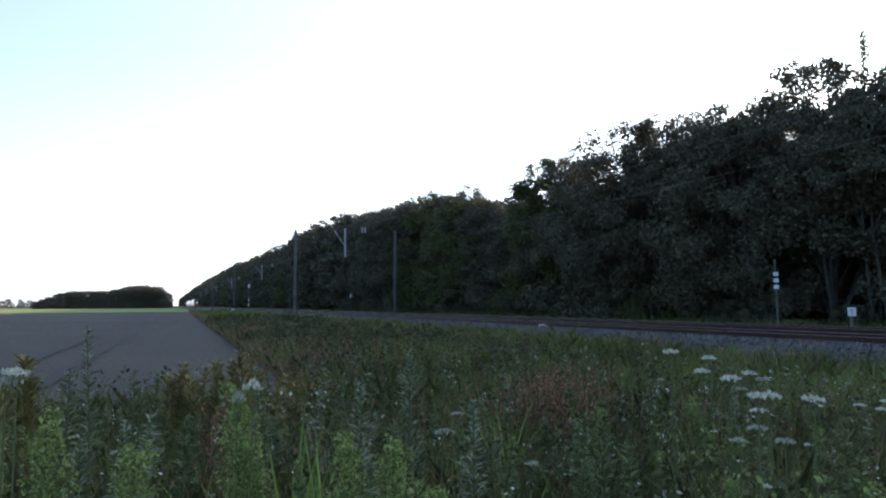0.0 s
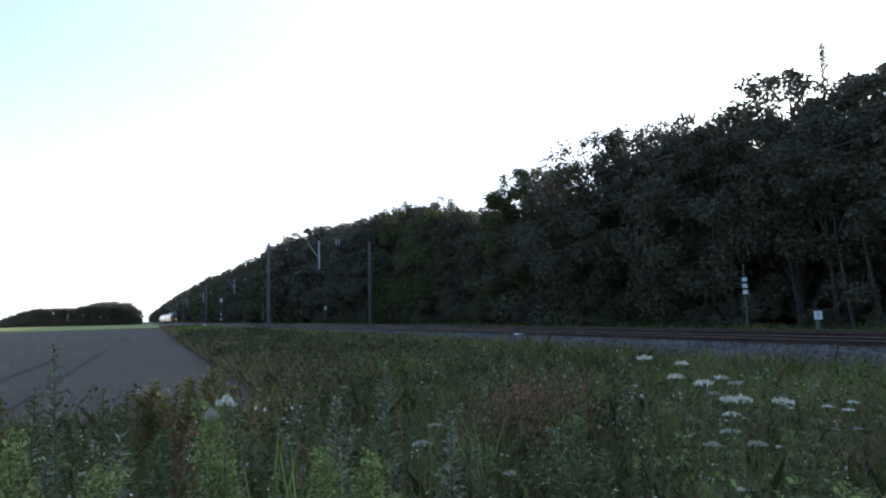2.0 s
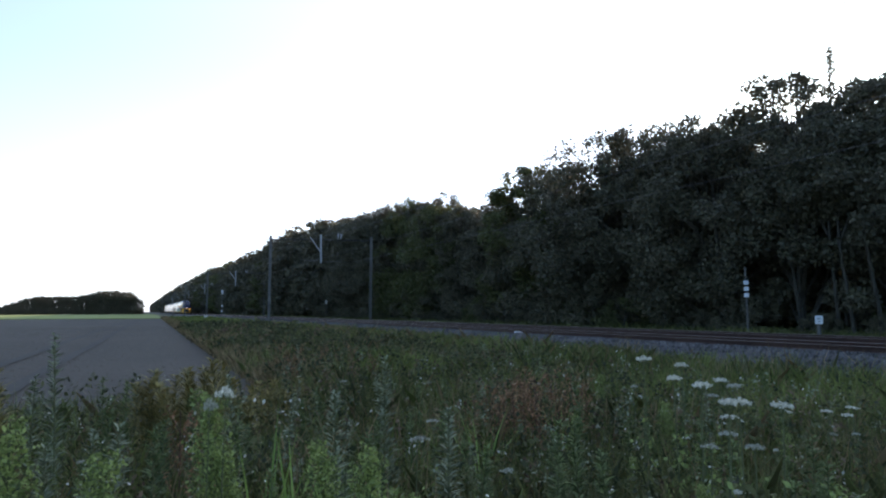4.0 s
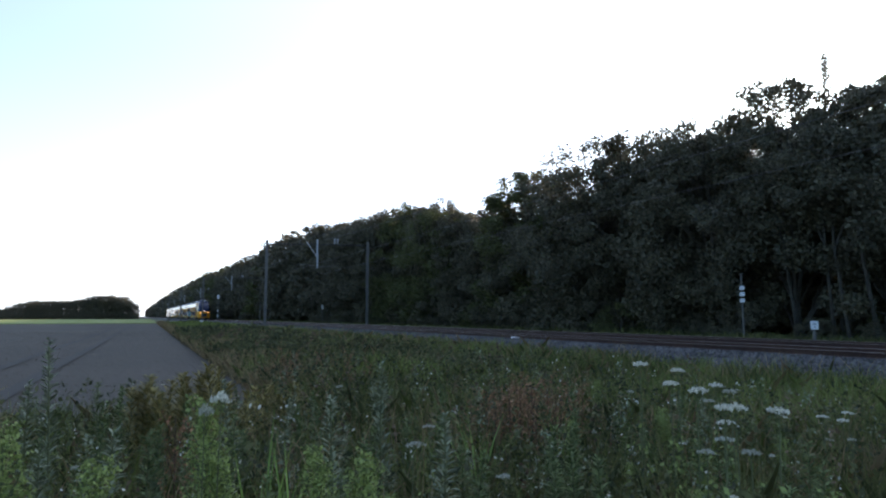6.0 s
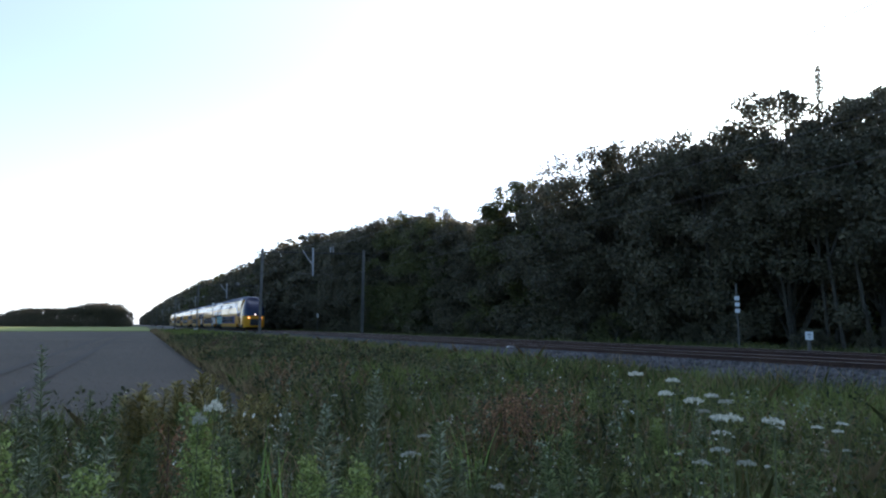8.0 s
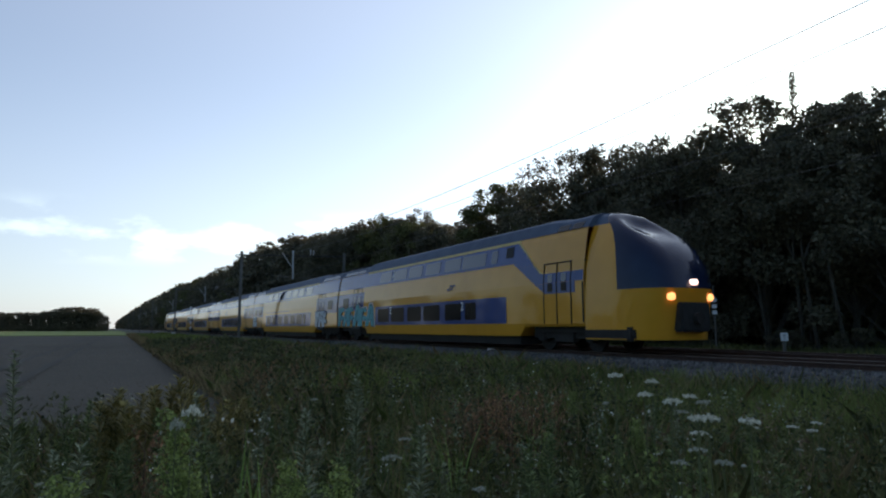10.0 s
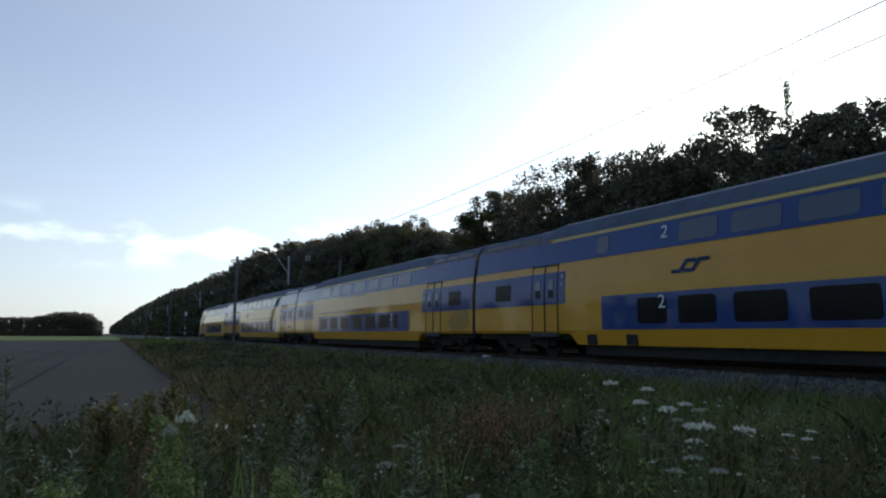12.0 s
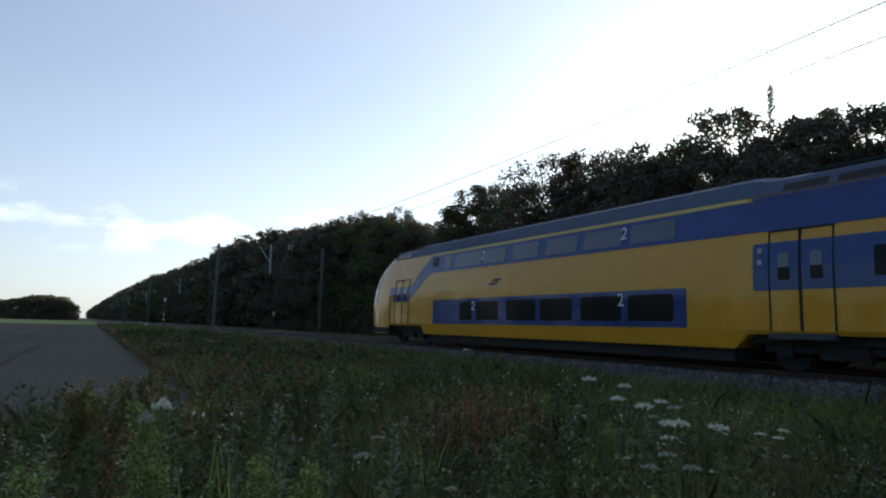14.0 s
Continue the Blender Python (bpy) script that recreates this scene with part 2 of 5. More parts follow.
def from_arrays(name, verts, loops_per_face, smooth=False):
    """A mesh of faces that share no corners: verts (n, k, 3), k corners a face."""
    n, k = verts.shape[0], verts.shape[1]
    me = bpy.data.meshes.new(name)
    me.vertices.add(n * k)
    me.vertices.foreach_set("co", verts.reshape(-1).astype(np.float32))
    me.loops.add(n * k)
    me.loops.foreach_set("vertex_index", np.arange(n * k, dtype=np.int32))
    me.polygons.add(n)
    me.polygons.foreach_set("loop_start", np.arange(0, n * k, k, dtype=np.int32))
    me.polygons.foreach_set("loop_total", np.full(n, k, dtype=np.int32))
    me.update(calc_edges=True)
    return me


def leaf_quads(rng, centres, size, spread=0.5):
    """Pointed leaves (diamonds), turned every way, at the given centres."""
    n = len(centres)
    a = rng.normal(size=(n, 3))
    a /= np.linalg.norm(a, axis=1)[:, None]
    b = np.cross(a, rng.normal(size=(n, 3)))
    b /= np.linalg.norm(b, axis=1)[:, None]
    s = (size * rng.uniform(1 - spread, 1 + spread, n))[:, None]
    c = np.asarray(centres)
    return np.stack([c - a * s, c + b * s * 0.55, c + a * s, c - b * s * 0.55], axis=1)


def leaf_tris(rng, centres, size, spread=0.5):
    """Small three-cornered leaves, turned every way, at the given centres."""
    n = len(centres)
    a = rng.normal(size=(n, 3))
    a /= np.linalg.norm(a, axis=1)[:, None]
    b = np.cross(a, rng.normal(size=(n, 3)))
    b /= np.linalg.norm(b, axis=1)[:, None]
    s = (size * rng.uniform(1 - spread, 1 + spread, n))[:, None]
    c = np.asarray(centres)
    return np.stack([c - a * s, c + a * s * 0.6 + b * s * 0.62, c + a * s * 0.6 - b * s * 0.62], axis=1)


# ---- ground ----
PROFILE = [(-2500, -1.05), (-60, -1.05), (1.2, -1.05), (2.2, -0.9), (6.0, -0.85), (9.5, -0.75), (11.3, -0.62), (13.0, -0.62), (21.0, -0.62), (22.4, -0.42), (24.5, -0.35), (60, -0.35), (2500, -0.35)]


def ground_z(x, y=0):
    edge = float(np.interp(y, [11.5, 15, 25, 60, 128, 400], [1.4, 1.6, 1.75, 2.35, 3.5, 6.5]))
    if x < 11.3:
        x = x - edge * min(1.0, max(0.0, (11.3 - x) / (11.3 - edge - 2.2)))
    z = float(np.interp(x, [p[0] for p in PROFILE], [p[1] for p in PROFILE]))
    if y < 6 and x < 2.2:
        z = z + (-0.87 - z) * min(1, max(0, (10 - y) / 4))
    return z


def make_ground():
    xs = [-2500, -600, -200, -80, -40, -20, -10, -6, -3, -1, 0, 0.6, 1.2, 1.7, 2.2, 2.7, 3.2, 3.7, 4.2, 4.7, 5.2, 5.7, 6.2, 6.7, 7.2, 7.7, 8.2, 8.7, 9.5, 10.4, 11.3, 13, 17, 21, 22.4, 24.5, 30, 40, 60, 150, 600, 2500]
    ys = [-2500, -500, -100, -30, -10, 0, 3, 6, 8, 10, 11.5, 13, 15, 20, 25, 32, 40, 50, 60, 80, 100, 128, 160, 200, 400, 900, 4000]
    bm = bmesh.new()
    grid = [[bm.verts.new((x, y, ground_z(x, y))) for x in xs] for y in ys]
    for j in range(len(ys) - 1):
        for i in range(len(xs) - 1):
            bm.faces.new((grid[j][i], grid[j][i + 1], grid[j + 1][i + 1], grid[j + 1][i]))
    tagged(part("ground", bm, M_SOIL), "dark earth under grass and trees", "ground", kind="structure")


def sheet(name, outline, z, material, label, category, rise=0.05):
    """A flat field with a ragged edge, raised a little above the ground."""
    bm = bmesh.new()
    pts = []
    n = len(outline)
    for i in range(n):
        a, b = Vector(outline[i]), Vector(outline[(i + 1) % n])
        steps = max(1, min(60, int((b - a).length / 1.5)))
        for k in range(steps):
            p = a.lerp(b, k / steps)
            w = 0.0 if k == 0 else min(0.35, 0.02 * (b - a).length)
            pts.append(p + Vector((noise.noise((p.x * 0.7, p.y * 0.4, 3)) * w, noise.noise((p.x * 0.5, p.y * 0.7, 9)) * w)))
    top = [bm.verts.new((p.x, p.y, z + rise)) for p in pts]
    low = [bm.verts.new((p.x, p.y, z - 0.1)) for p in pts]
    bm.faces.new(top)
    for i in range(len(pts)):
        j = (i + 1) % len(pts)
        bm.faces.new((top[j], top[i], low[i], low[j]))
    bmesh.ops.triangulate(bm, faces=[f for f in bm.faces if len(f.verts) > 4])
    return tagged(part(name, bm, material), label, category, kind="structure")


def tramline(name, x0, y0, x1, y1, width):
    bm = bmesh.new()
    n = 40
    left, right = [], []
    for i in range(n + 1):
        t = i / n
        x = x0 + (x1 - x0) * t + 0.15 * noise.noise((t * 9, x0, 0))
        y = y0 + (y1 - y0) * t
        left.append(bm.verts.new((x - width / 2, y, -0.965)))
        right.append(bm.verts.new((x + width / 2, y, -0.965)))
    for i in range(n):
        bm.faces.new((left[i], right[i], right[i + 1], left[i + 1]))
    tagged(part(name, bm, M_TRAMLINE), "dark wheel track of a tractor across the field", "wheel track", kind="structure")


make_ground()
sheet("field", [(-400, 11.0), (-6, 11.0), (2.6, 11.5), (2.8, 15), (2.95, 25), (3.55, 60), (4.7, 128), (5.4, 174), (-60, 180), (-400, 200)], -1.05, M_FIELD,
      "harvested field of pale grey-brown stubble", "field")
sheet("crop_strip", [(-900, 205), (-60, 184), (6.4, 177), (8.0, 300), (10, 430), (-900, 430)], -1.05, M_CROP,
      "low green crop beyond the stubble field", "crop field", rise=0.12)
tramline("wheel_track", -2.6, 14, 0.4, 168, 0.4)
tramline("wheel_track", -4.3, 14, -1.4, 168, 0.4)


def make_stubble():
    """Short cut straw in drill rows."""
    rng = np.random.default_rng(12)
    n = 26000
    y = 11 + 75 * rng.uniform(0, 1, n) ** 1.7
    x = np.round(rng.uniform(-160, 20, n)) * 0.25 + rng.normal(0, 0.075, n)
    keep = (x < np.interp(y, [11.5, 15, 25, 60, 128], [2.55, 2.75, 2.9, 3.5, 4.6]) - 0.1) & (x > -1 - y * 0.55)
    x, y = x[keep], y[keep]
    n = len(x)
    h = rng.uniform(0.02, 0.05, n)
    w = 0.005 * (1 + y / 9)
    a = rng.uniform(0, math.tau, n)
    p = np.stack([x, y, np.full(n, -1.01)], 1)
    s = np.stack([np.cos(a) * w, np.sin(a) * w, np.zeros(n)], 1)
    tip = p + np.stack([rng.normal(0, 0.03, n), rng.normal(0, 0.03, n), h], 1)
    tagged(part("stubble", from_arrays("stubble", np.stack([p - s, p + s, tip], 1), 3), M_STUBBLE), "short cut straw stubble in rows", "stubble", kind="stuff")


make_stubble()


# ---- railway ----
TRACKS = (14.9, 18.9)


def extrude_profile(profile, y0, y1):
    bm = bmesh.new()
    a = [bm.verts.new((x, y0, z)) for x, z in profile]
    b = [bm.verts.new((x, y1, z)) for x, z in profile]
    for i in range(len(profile)):
        j = (i + 1) % len(profile)
        bm.faces.new((a[i], a[j], b[j], b[i]))
    bm.faces.new(a[::-1])
    bm.faces.new(b)
    return bm


def make_railway():
    bed = extrude_profile([(11.5, -0.64), (12.75, -0.16), (12.95, -0.13), (13.5, -0.13), (13.5, -0.9), (11.5, -0.9)], -120, 1200)
    tagged(part("ballast_bed", bed, M_BALLAST), "grey shoulder of broken ballast stone", "ballast", kind="structure")
    core = extrude_profile([(13.5, -0.135), (20.3, -0.135), (20.9, -0.16), (22.2, -0.6), (22.2, -0.9), (13.5, -0.9)], -120, 1200)
    tagged(part("track_bed", core, M_BROWN_BALLAST), "rust-brown ballast under the tracks", "ballast", kind="structure")
    rng = np.random.default_rng(4)
    n = 15000
    y = rng.uniform(0, 1, n) ** 1.7 * 75 + 2
    x = rng.uniform(11.3, 13.6, n)
    z = np.interp(x, [11.3, 11.5, 12.75, 12.95, 13.6], [-0.62, -0.63, -0.16, -0.13, -0.13])
    r = rng.uniform(0.022, 0.05, n) * (1 + y / 60)
    octa = np.array([[1, 0, 0], [0, 1, 0], [-1, 0, 0], [0, -1, 0], [0, 0, 1], [0, 0, -1]], float)
    tri = np.array([[0, 1, 4], [1, 2, 4], [2, 3, 4], [3, 0, 4], [1, 0, 5], [2, 1, 5], [3, 2, 5], [0, 3, 5]])
    shape = octa[None] * rng.uniform(0.6, 1.35, (n, 6, 1)) * r[:, None, None]
    ang = rng.uniform(0, math.tau, n)
    ca, sa = np.cos(ang)[:, None], np.sin(ang)[:, None]
    sx, sy = shape[:, :, 0] * ca - shape[:, :, 1] * sa, shape[:, :, 0] * sa + shape[:, :, 1] * ca
    pts = np.stack([sx + x[:, None], sy + y[:, None], shape[:, :, 2] + z[:, None]], axis=2)
    me = bpy.data.meshes.new("ballast_stones")
    me.from_pydata(pts.reshape(-1, 3).tolist(), [], (tri[None] + (np.arange(n) * 6)[:, None, None]).reshape(-1, 3).tolist())
    tagged(part("ballast_stones", me, M_STONE), "loose broken grey ballast stones", "ballast stones", kind="stuff")
    for tx in TRACKS:
        track = tagged(new("railway_track"), "rusty rails on concrete sleepers in ballast", "railway track", "railway tracks", kind="structure")
        track.location = (tx, 0, 0)
        for s in (-0.7525, 0.7525):
            prof = [(-0.075, -0.15), (0.075, -0.15), (0.075, -0.135), (0.012, -0.11), (0.012, -0.04), (0.036, -0.028), (0.036, -0.004), (-0.036, -0.004), (-0.036, -0.028), (-0.012, -0.04), (-0.012, -0.11), (-0.075, -0.135)]
            rail = part("rail", extrude_profile([(s + a, b) for a, b in prof], -120, 1200), M_RAIL, track)
            part("rail_head", extrude_profile([(s - 0.03, -0.004), (s + 0.03, -0.004), (s + 0.028, 0.0), (s - 0.028, 0.0)], -120, 1200), M_RAILTOP, rail, "worn shiny running surface")
        bm = bmesh.new()
        box(bm, -1.26, -0.35, -0.13, 0.13, -0.24, -0.115)
        box(bm, 0.35, 1.26, -0.13, 0.13, -0.24, -0.115)
        box(bm, -0.36, 0.36, -0.10, 0.10, -0.24, -0.14)
        one = bpy.data.meshes.new("sleeper")
        bm.to_mesh(one)
        bm.free()
        one.materials.append(M_SLEEPER)
        for k in range(145):
            part("sleeper", one, None, track).location = (0, 1.0 + 0.6 * k, 0)


make_railway()


# ---- overhead line ----
def make_portal(y):
    p = tagged(new("overhead_line_portal"), "grey steel portal with two masts over both tracks", "railway mast", "overhead line portals")
    p.location = (0, y, 0)
    for x, top in ((11.6, 8.35), (22.2, 8.75)):
        bm = bmesh.new()
        base = -0.75 if x < 15 else -0.5
        box(bm, x - 0.115, x + 0.115, -0.12, -0.105, base, top)
        box(bm, x - 0.115, x + 0.115, 0.105, 0.12, base, top)
        box(bm, x - 0.008, x + 0.008, -0.105, 0.105, base, top)
        m = part("mast", bm, M_GALV, p)
        part("mast_foot", boxes((x - 0.3, x + 0.3, -0.3, 0.3, base - 0.1, base + 0.42), bevel=0.03), M_SLEEPER, m, "concrete mast foot")
    bm = bmesh.new()
    tube(bm, [(11.3, 0, 8.0), (22.5, 0, 8.35)], [0.045, 0.045], 6)
    tube(bm, [(11.6, 0, 7.5), (12.9, 0, 8.04)], [0.02, 0.02], 5)
    tube(bm, [(22.2, 0, 7.9), (20.9, 0, 8.29)], [0.02, 0.02], 5)
    part("cross_beam", bm, M_DARK_STEEL, p, "thin dark cross beam")
    bm = bmesh.new()
    tube(bm, [(11.05, 0, 8.0), (12.15, 0, 8.0)], [0.035, 0.035], 6)
    for x in (11.08, 12.1):
        for k in range(3):
            tube(bm, [(x, 0, 7.82 - 0.09 * k + 0.12), (x, 0, 7.76 - 0.09 * k + 0.12)], [0.09, 0.05], 8)
    part("insulator_arm", bm, M_GALV, p, "short arm with ribbed insulators")
    bm = bmesh.new()
    tube(bm, [(16.7, 0, 8.7), (16.75, 0, 5.75)], [0.10, 0.10], 8)
    tube(bm, [(15.6, 0, 8.4), (16.2, 0, 7.55), (16.72, 0, 6.85)], [0.06, 0.06, 0.06], 6)
    drop = part("hanging_bracket", bm, M_PALE_STEEL, p, "pale steel bracket hanging between the tracks")
    bm = bmesh.new()
    tube(bm, [(16.72, 0, 5.95), (14.6, 0, 6.05)], [0.025, 0.025], 6)
    tube(bm, [(16.72, 0, 5.85), (18.9, 0, 6.0)], [0.025, 0.025], 6)
    part("steady_arm", bm, M_GALV, drop)
    bm = bmesh.new()
    for x in (18.55, 18.85):
        tube(bm, [(x, 0, 8.3), (x, 0, 8.9)], [0.05, 0.05], 7)
        for k in range(4):
            tube(bm, [(x, 0, 8.45 + 0.11 * k), (x, 0, 8.51 + 0.11 * k)], [0.10, 0.06], 8)
    part("insulator", bm, M_PALE_STEEL, p)
    part("side_bracket", boxes((21.65, 22.2, -0.03, 0.03, 6.35, 6.43)), M_GALV, p)


for k in range(6):
    make_portal(63.2 + 63.2 * k)


def make_wires():
    for x, high, sag, name in ((14.6, 8.4, 0.95, "catenary_wire"), (16.3, 8.4, 0.9, "catenary_wire"), (14.9, 5.62, 0.05, "contact_wire"), (18.9, 5.62, 0.05, "contact_wire")):
        bm = bmesh.new()
        pts = []
        for k in range(-1, 6):
            for i in range(14):
                u = i / 14
                pts.append((x, 63.2 * (k + u), high - sag * 4 * u * (1 - u)))
        pts = [p for p in pts if p[1] < 316.1] + [(x, 316.0, high)]
        tube(bm, pts, [0.008 if name == "contact_wire" else 0.013] * len(pts), 4)
        tagged(part(name, bm, M_WIRE), "thin dark overhead line wire strung between portals", "overhead wire", "overhead wires")


make_wires()


# ---- line-side signs ----
def make_signs():
    s = tagged(new("distance_marker"), "slim post with three white boards beside the track", "railway sign")
    s.location = (23.5, 18.4, -0.38)
    bm = bmesh.new()
    tube(bm, [(0, 0, 0), (0, 0, 3.0)], [0.035, 0.03], 8)
    part("post", bm, M_GALV, s)
    for k in range(3):
        part("board", boxes((-0.10, 0.10, -0.05, -0.035, 1.73 + 0.27 * k, 1.90 + 0.27 * k), bevel=0.006), M_WHITE, s)
    s.rotation_euler = (0, 0, radians(-40))
    s = tagged(new("marker_post"), "low white kilometre board on a short pale post", "railway sign")
    s.location = (23.2, 15.1, -0.4)
    bm = bmesh.new()
    tube(bm, [(0, 0, 0), (0, 0, 0.75)], [0.07, 0.06], 8)
    part("post", bm, M_GALV, s)
    bd = part("board", boxes((-0.135, 0.135, -0.10, -0.07, 0.66, 0.98), bevel=0.012), M_WHITE, s)
    part("figure", boxes((-0.06, 0.06, -0.106, -0.1005, 0.84, 0.90)), M_PALE_STEEL, bd, "grey bar")
    part("figure", boxes((-0.03, 0.03, -0.106, -0.1005, 0.73, 0.79)), M_PALE_STEEL, bd, "grey bar")
    s.rotation_euler = (0, 0, radians(-45))
    s = tagged(new("white_marker"), "small white board on a post before the trees", "railway sign")
    s.location = (23.5, 85.5, -0.38)
    part("post", boxes((-0.04, 0.04, -0.04, 0.04, 0, 2.1)), M_GALV, s)
    part("board", boxes((-0.16, 0.16, -0.07, -0.045, 2.15, 2.80), bevel=0.01), M_WHITE, s)
    s = tagged(new("railway_signal"), "tall light signal with white banded mast", "railway signal")
    s.location = (12.2, 107.5, -0.7)
    bm = bmesh.new()
    tube(bm, [(0, 0, 0), (0, 0, 4.7)], [0.07, 0.06], 8)
    part("mast", bm, M_GALV, s)
    for z in (1.4, 2.2):
        part("band", boxes((-0.08, 0.08, -0.08, 0.08, z, z + 0.35)), M_WHITE, s)
    part("head", boxes((-0.16, 0.16, -0.12, 0.12, 4.35, 4.95), bevel=0.03), M_WHITE, s)
    s = tagged(new("equipment_box"), "small pale equipment box at the mast foot", "equipment box")
    s.location = (11.0, 121, -0.75)
    part("body", boxes((-0.3, 0.3, -0.25, 0.25, 0, 0.8), bevel=0.03), M_WHITE, s)
    part("lid", boxes((-0.34, 0.34, -0.29, 0.29, 0.8, 0.86), bevel=0.02), M_PALE_STEEL, s)
    bm = bmesh.new()
    v = [bm.verts.new(p) for p in ((-0.2, 0, 0.0), (0.02, -0.06, 0.10), (0.25, 0.02, 0.02), (0.1, 0.2, 0.03), (-0.1, 0.18, 0.09))]
    bm.faces.new((v[0], v[1], v[4]))
    bm.faces.new((v[1], v[3], v[4]))
    bm.faces.new((v[1], v[2], v[3]))
    bmesh.ops.solidify(bm, geom=bm.faces[:], thickness=0.006)
    p = tagged(part("paper_scrap", bm, M_WHITE), "crumpled white scrap lying on the ballast", "litter")
    p.location = (13.25, 20.5, -0.10)


make_signs()


# ---- trees ----
def tree_meshes(seed, height, width, low, leaves, size, clumps):
    """Trunk mesh and crown mesh of one broadleaf tree; the crown is many leaves round clumps, ragged at the rim."""
    rng = np.random.default_rng(seed)
    bm = bmesh.new()
    lean = rng.uniform(-0.5, 0.5, 2)
    h = height * 0.86
    spine = [(lean[0] * t * t * 1.5, lean[1] * t * t * 1.5, h * t) for t in (0, 0.15, 0.35, 0.55, 0.75, 1)]
    tube(bm, spine, [0.20, 0.15, 0.13, 0.10, 0.06, 0.02], 7)
    centres, radii = [], []
    for k in range(clumps):
        t = rng.uniform(0, 1) ** 0.8
        z = height * (low + (0.97 - low) * t)
        env = width * (0.55 + 0.75 * math.sin(math.pi * min(1, 0.18 + t * 0.78))) * 0.5
        a = rng.uniform(0, math.tau)
        r = env * math.sqrt(rng.uniform(0.15, 1.1))
        c = np.array([math.cos(a) * r + lean[0] * t, math.sin(a) * r + lean[1] * t, z])
        centres.append(c)
        radii.append(rng.uniform(0.45, 1.0) * width * 0.17 * (1.15 - 0.45 * t))
        if k % 3 == 0:
            i = min(4, int(t * 4))
            s = Vector(spine[i])
            m = s.lerp(Vector(c), 0.5) + Vector((0, 0, 0.25))
            tube(bm, [s, m, c], [0.055, 0.035, 0.012], 5)
    # thin twigs that stick out at the top
    for k in range(7):
        a = rng.uniform(0, math.tau)
        r = rng.uniform(0, width * 0.28)
        c = np.array([math.cos(a) * r, math.sin(a) * r, height * rng.uniform(0.93, 1.01)])
        centres.append(c)
        radii.append(rng.uniform(0.3, 0.5))
        tube(bm, [(c[0] * 0.6, c[1] * 0.6, height * 0.8), tuple(c)], [0.03, 0.01], 4)
    trunk = bpy.data.meshes.new("trunk")
    bm.to_mesh(trunk)
    bm.free()
    trunk.materials.append(M_BARK)
    w = np.array(radii) ** 2.2
    pick = rng.choice(len(centres), leaves, p=w / w.sum())
    d = rng.normal(size=(leaves, 3))
    d /= np.linalg.norm(d, axis=1)[:, None]
    rad = np.array(radii)[pick] * rng.uniform(0, 1, leaves) ** 0.4
    pts = np.array(centres)[pick] + d * rad[:, None] * np.array([1.15, 1.15, 0.9])
    crown = from_arrays("crown", leaf_tris(rng, pts, size), 3)
    return trunk, crown


def slim_tree(seed):
    """A thin bare trunk, a little bent and forked high up, with a small open crown."""
    rng = np.random.default_rng(seed)
    bm = bmesh.new()
    b = rng.uniform(-0.5, 0.5, 4)
    spine = [(0, 0, 0), (b[0] * 0.5, b[1] * 0.5, 2.2), (b[0], b[1], 4.6), (b[0] + b[2] * 0.6, b[1] + b[3] * 0.6, 7.0), (b[0] + b[2], b[1] + b[3], 10.2)]
    tube(bm, spine, [0.095, 0.075, 0.062, 0.045, 0.012], 7)
    tube(bm, [spine[2], (b[0] - 0.5, b[1] + 0.3, 6.2), (b[0] - 0.9, b[1] + 0.5, 8.4)], [0.06, 0.045, 0.012], 6)
    trunk = bpy.data.meshes.new("trunk")
    bm.to_mesh(trunk)
    bm.free()
    trunk.materials.append(M_BARK)
    n = 5000
    heart = np.array(spine[3]) + rng.normal(size=(26, 3)) * np.array([0.9, 0.9, 0.8]) + np.array([0, 0, 0.3])
    pts = heart[rng.integers(0, 26, n)] + rng.normal(size=(n, 3)) * 0.28
    return trunk, from_arrays("crown", leaf_tris(rng, pts, 0.09), 3)


NEAR_TREES = [tree_meshes(20 + i, 12.5, (6.5, 7.5, 6.0, 7.0, 5.5)[i], (0.10, 0.06, 0.16, 0.08, 0.2)[i], 34000, 0.10, (120, 140, 105, 125, 100)[i]) for i in range(5)]
FAR_TREES = [tree_meshes(50 + i, 12.0, (7.0, 8.0, 6.5)[i], 0.03, 6500, 0.22, 90) for i in range(3)]
BACK_TREES = [tree_meshes(60 + i, 12.0, (7.5, 8.0)[i], 0.02, 9500, 0.19, 110) for i in range(2)]
OPEN_TREES = [tree_meshes(70 + i, 12.8, 5.6, 0.30, 26000, 0.10, 90) for i in range(2)]
SLIM_TREES = [slim_tree(90 + i) for i in range(3)]
SHRUBS = [tree_meshes(80 + i, 3.2, 4.6, 0.0, 5500, 0.09, 48) for i in range(2)]


def plant_tree(kind, x, y, height, base_height, turn, pale, name, label, group):
    t = tagged(new(name), label, "tree" if name == "tree" else "shrub", group)
    k = height / base_height
    t.location, t.rotation_euler, t.scale = (x, y, ground_z(x) - 0.05), (0, 0, turn), (k * random.uniform(0.9, 1.1), k * random.uniform(0.9, 1.1), k)
    part("trunk", kind[0], None, t)
    if pale:
        crown = part("crown", kind[1], M_LEAF_LIGHT, t)
    else:
        crown = part("crown", kind[1], M_LEAF, t)
    if not kind[1].materials:
        kind[1].materials.append(M_LEAF)
    crown.material_slots[0].link = "OBJECT"
    crown.material_slots[0].material = M_LEAF_LIGHT if pale else M_LEAF


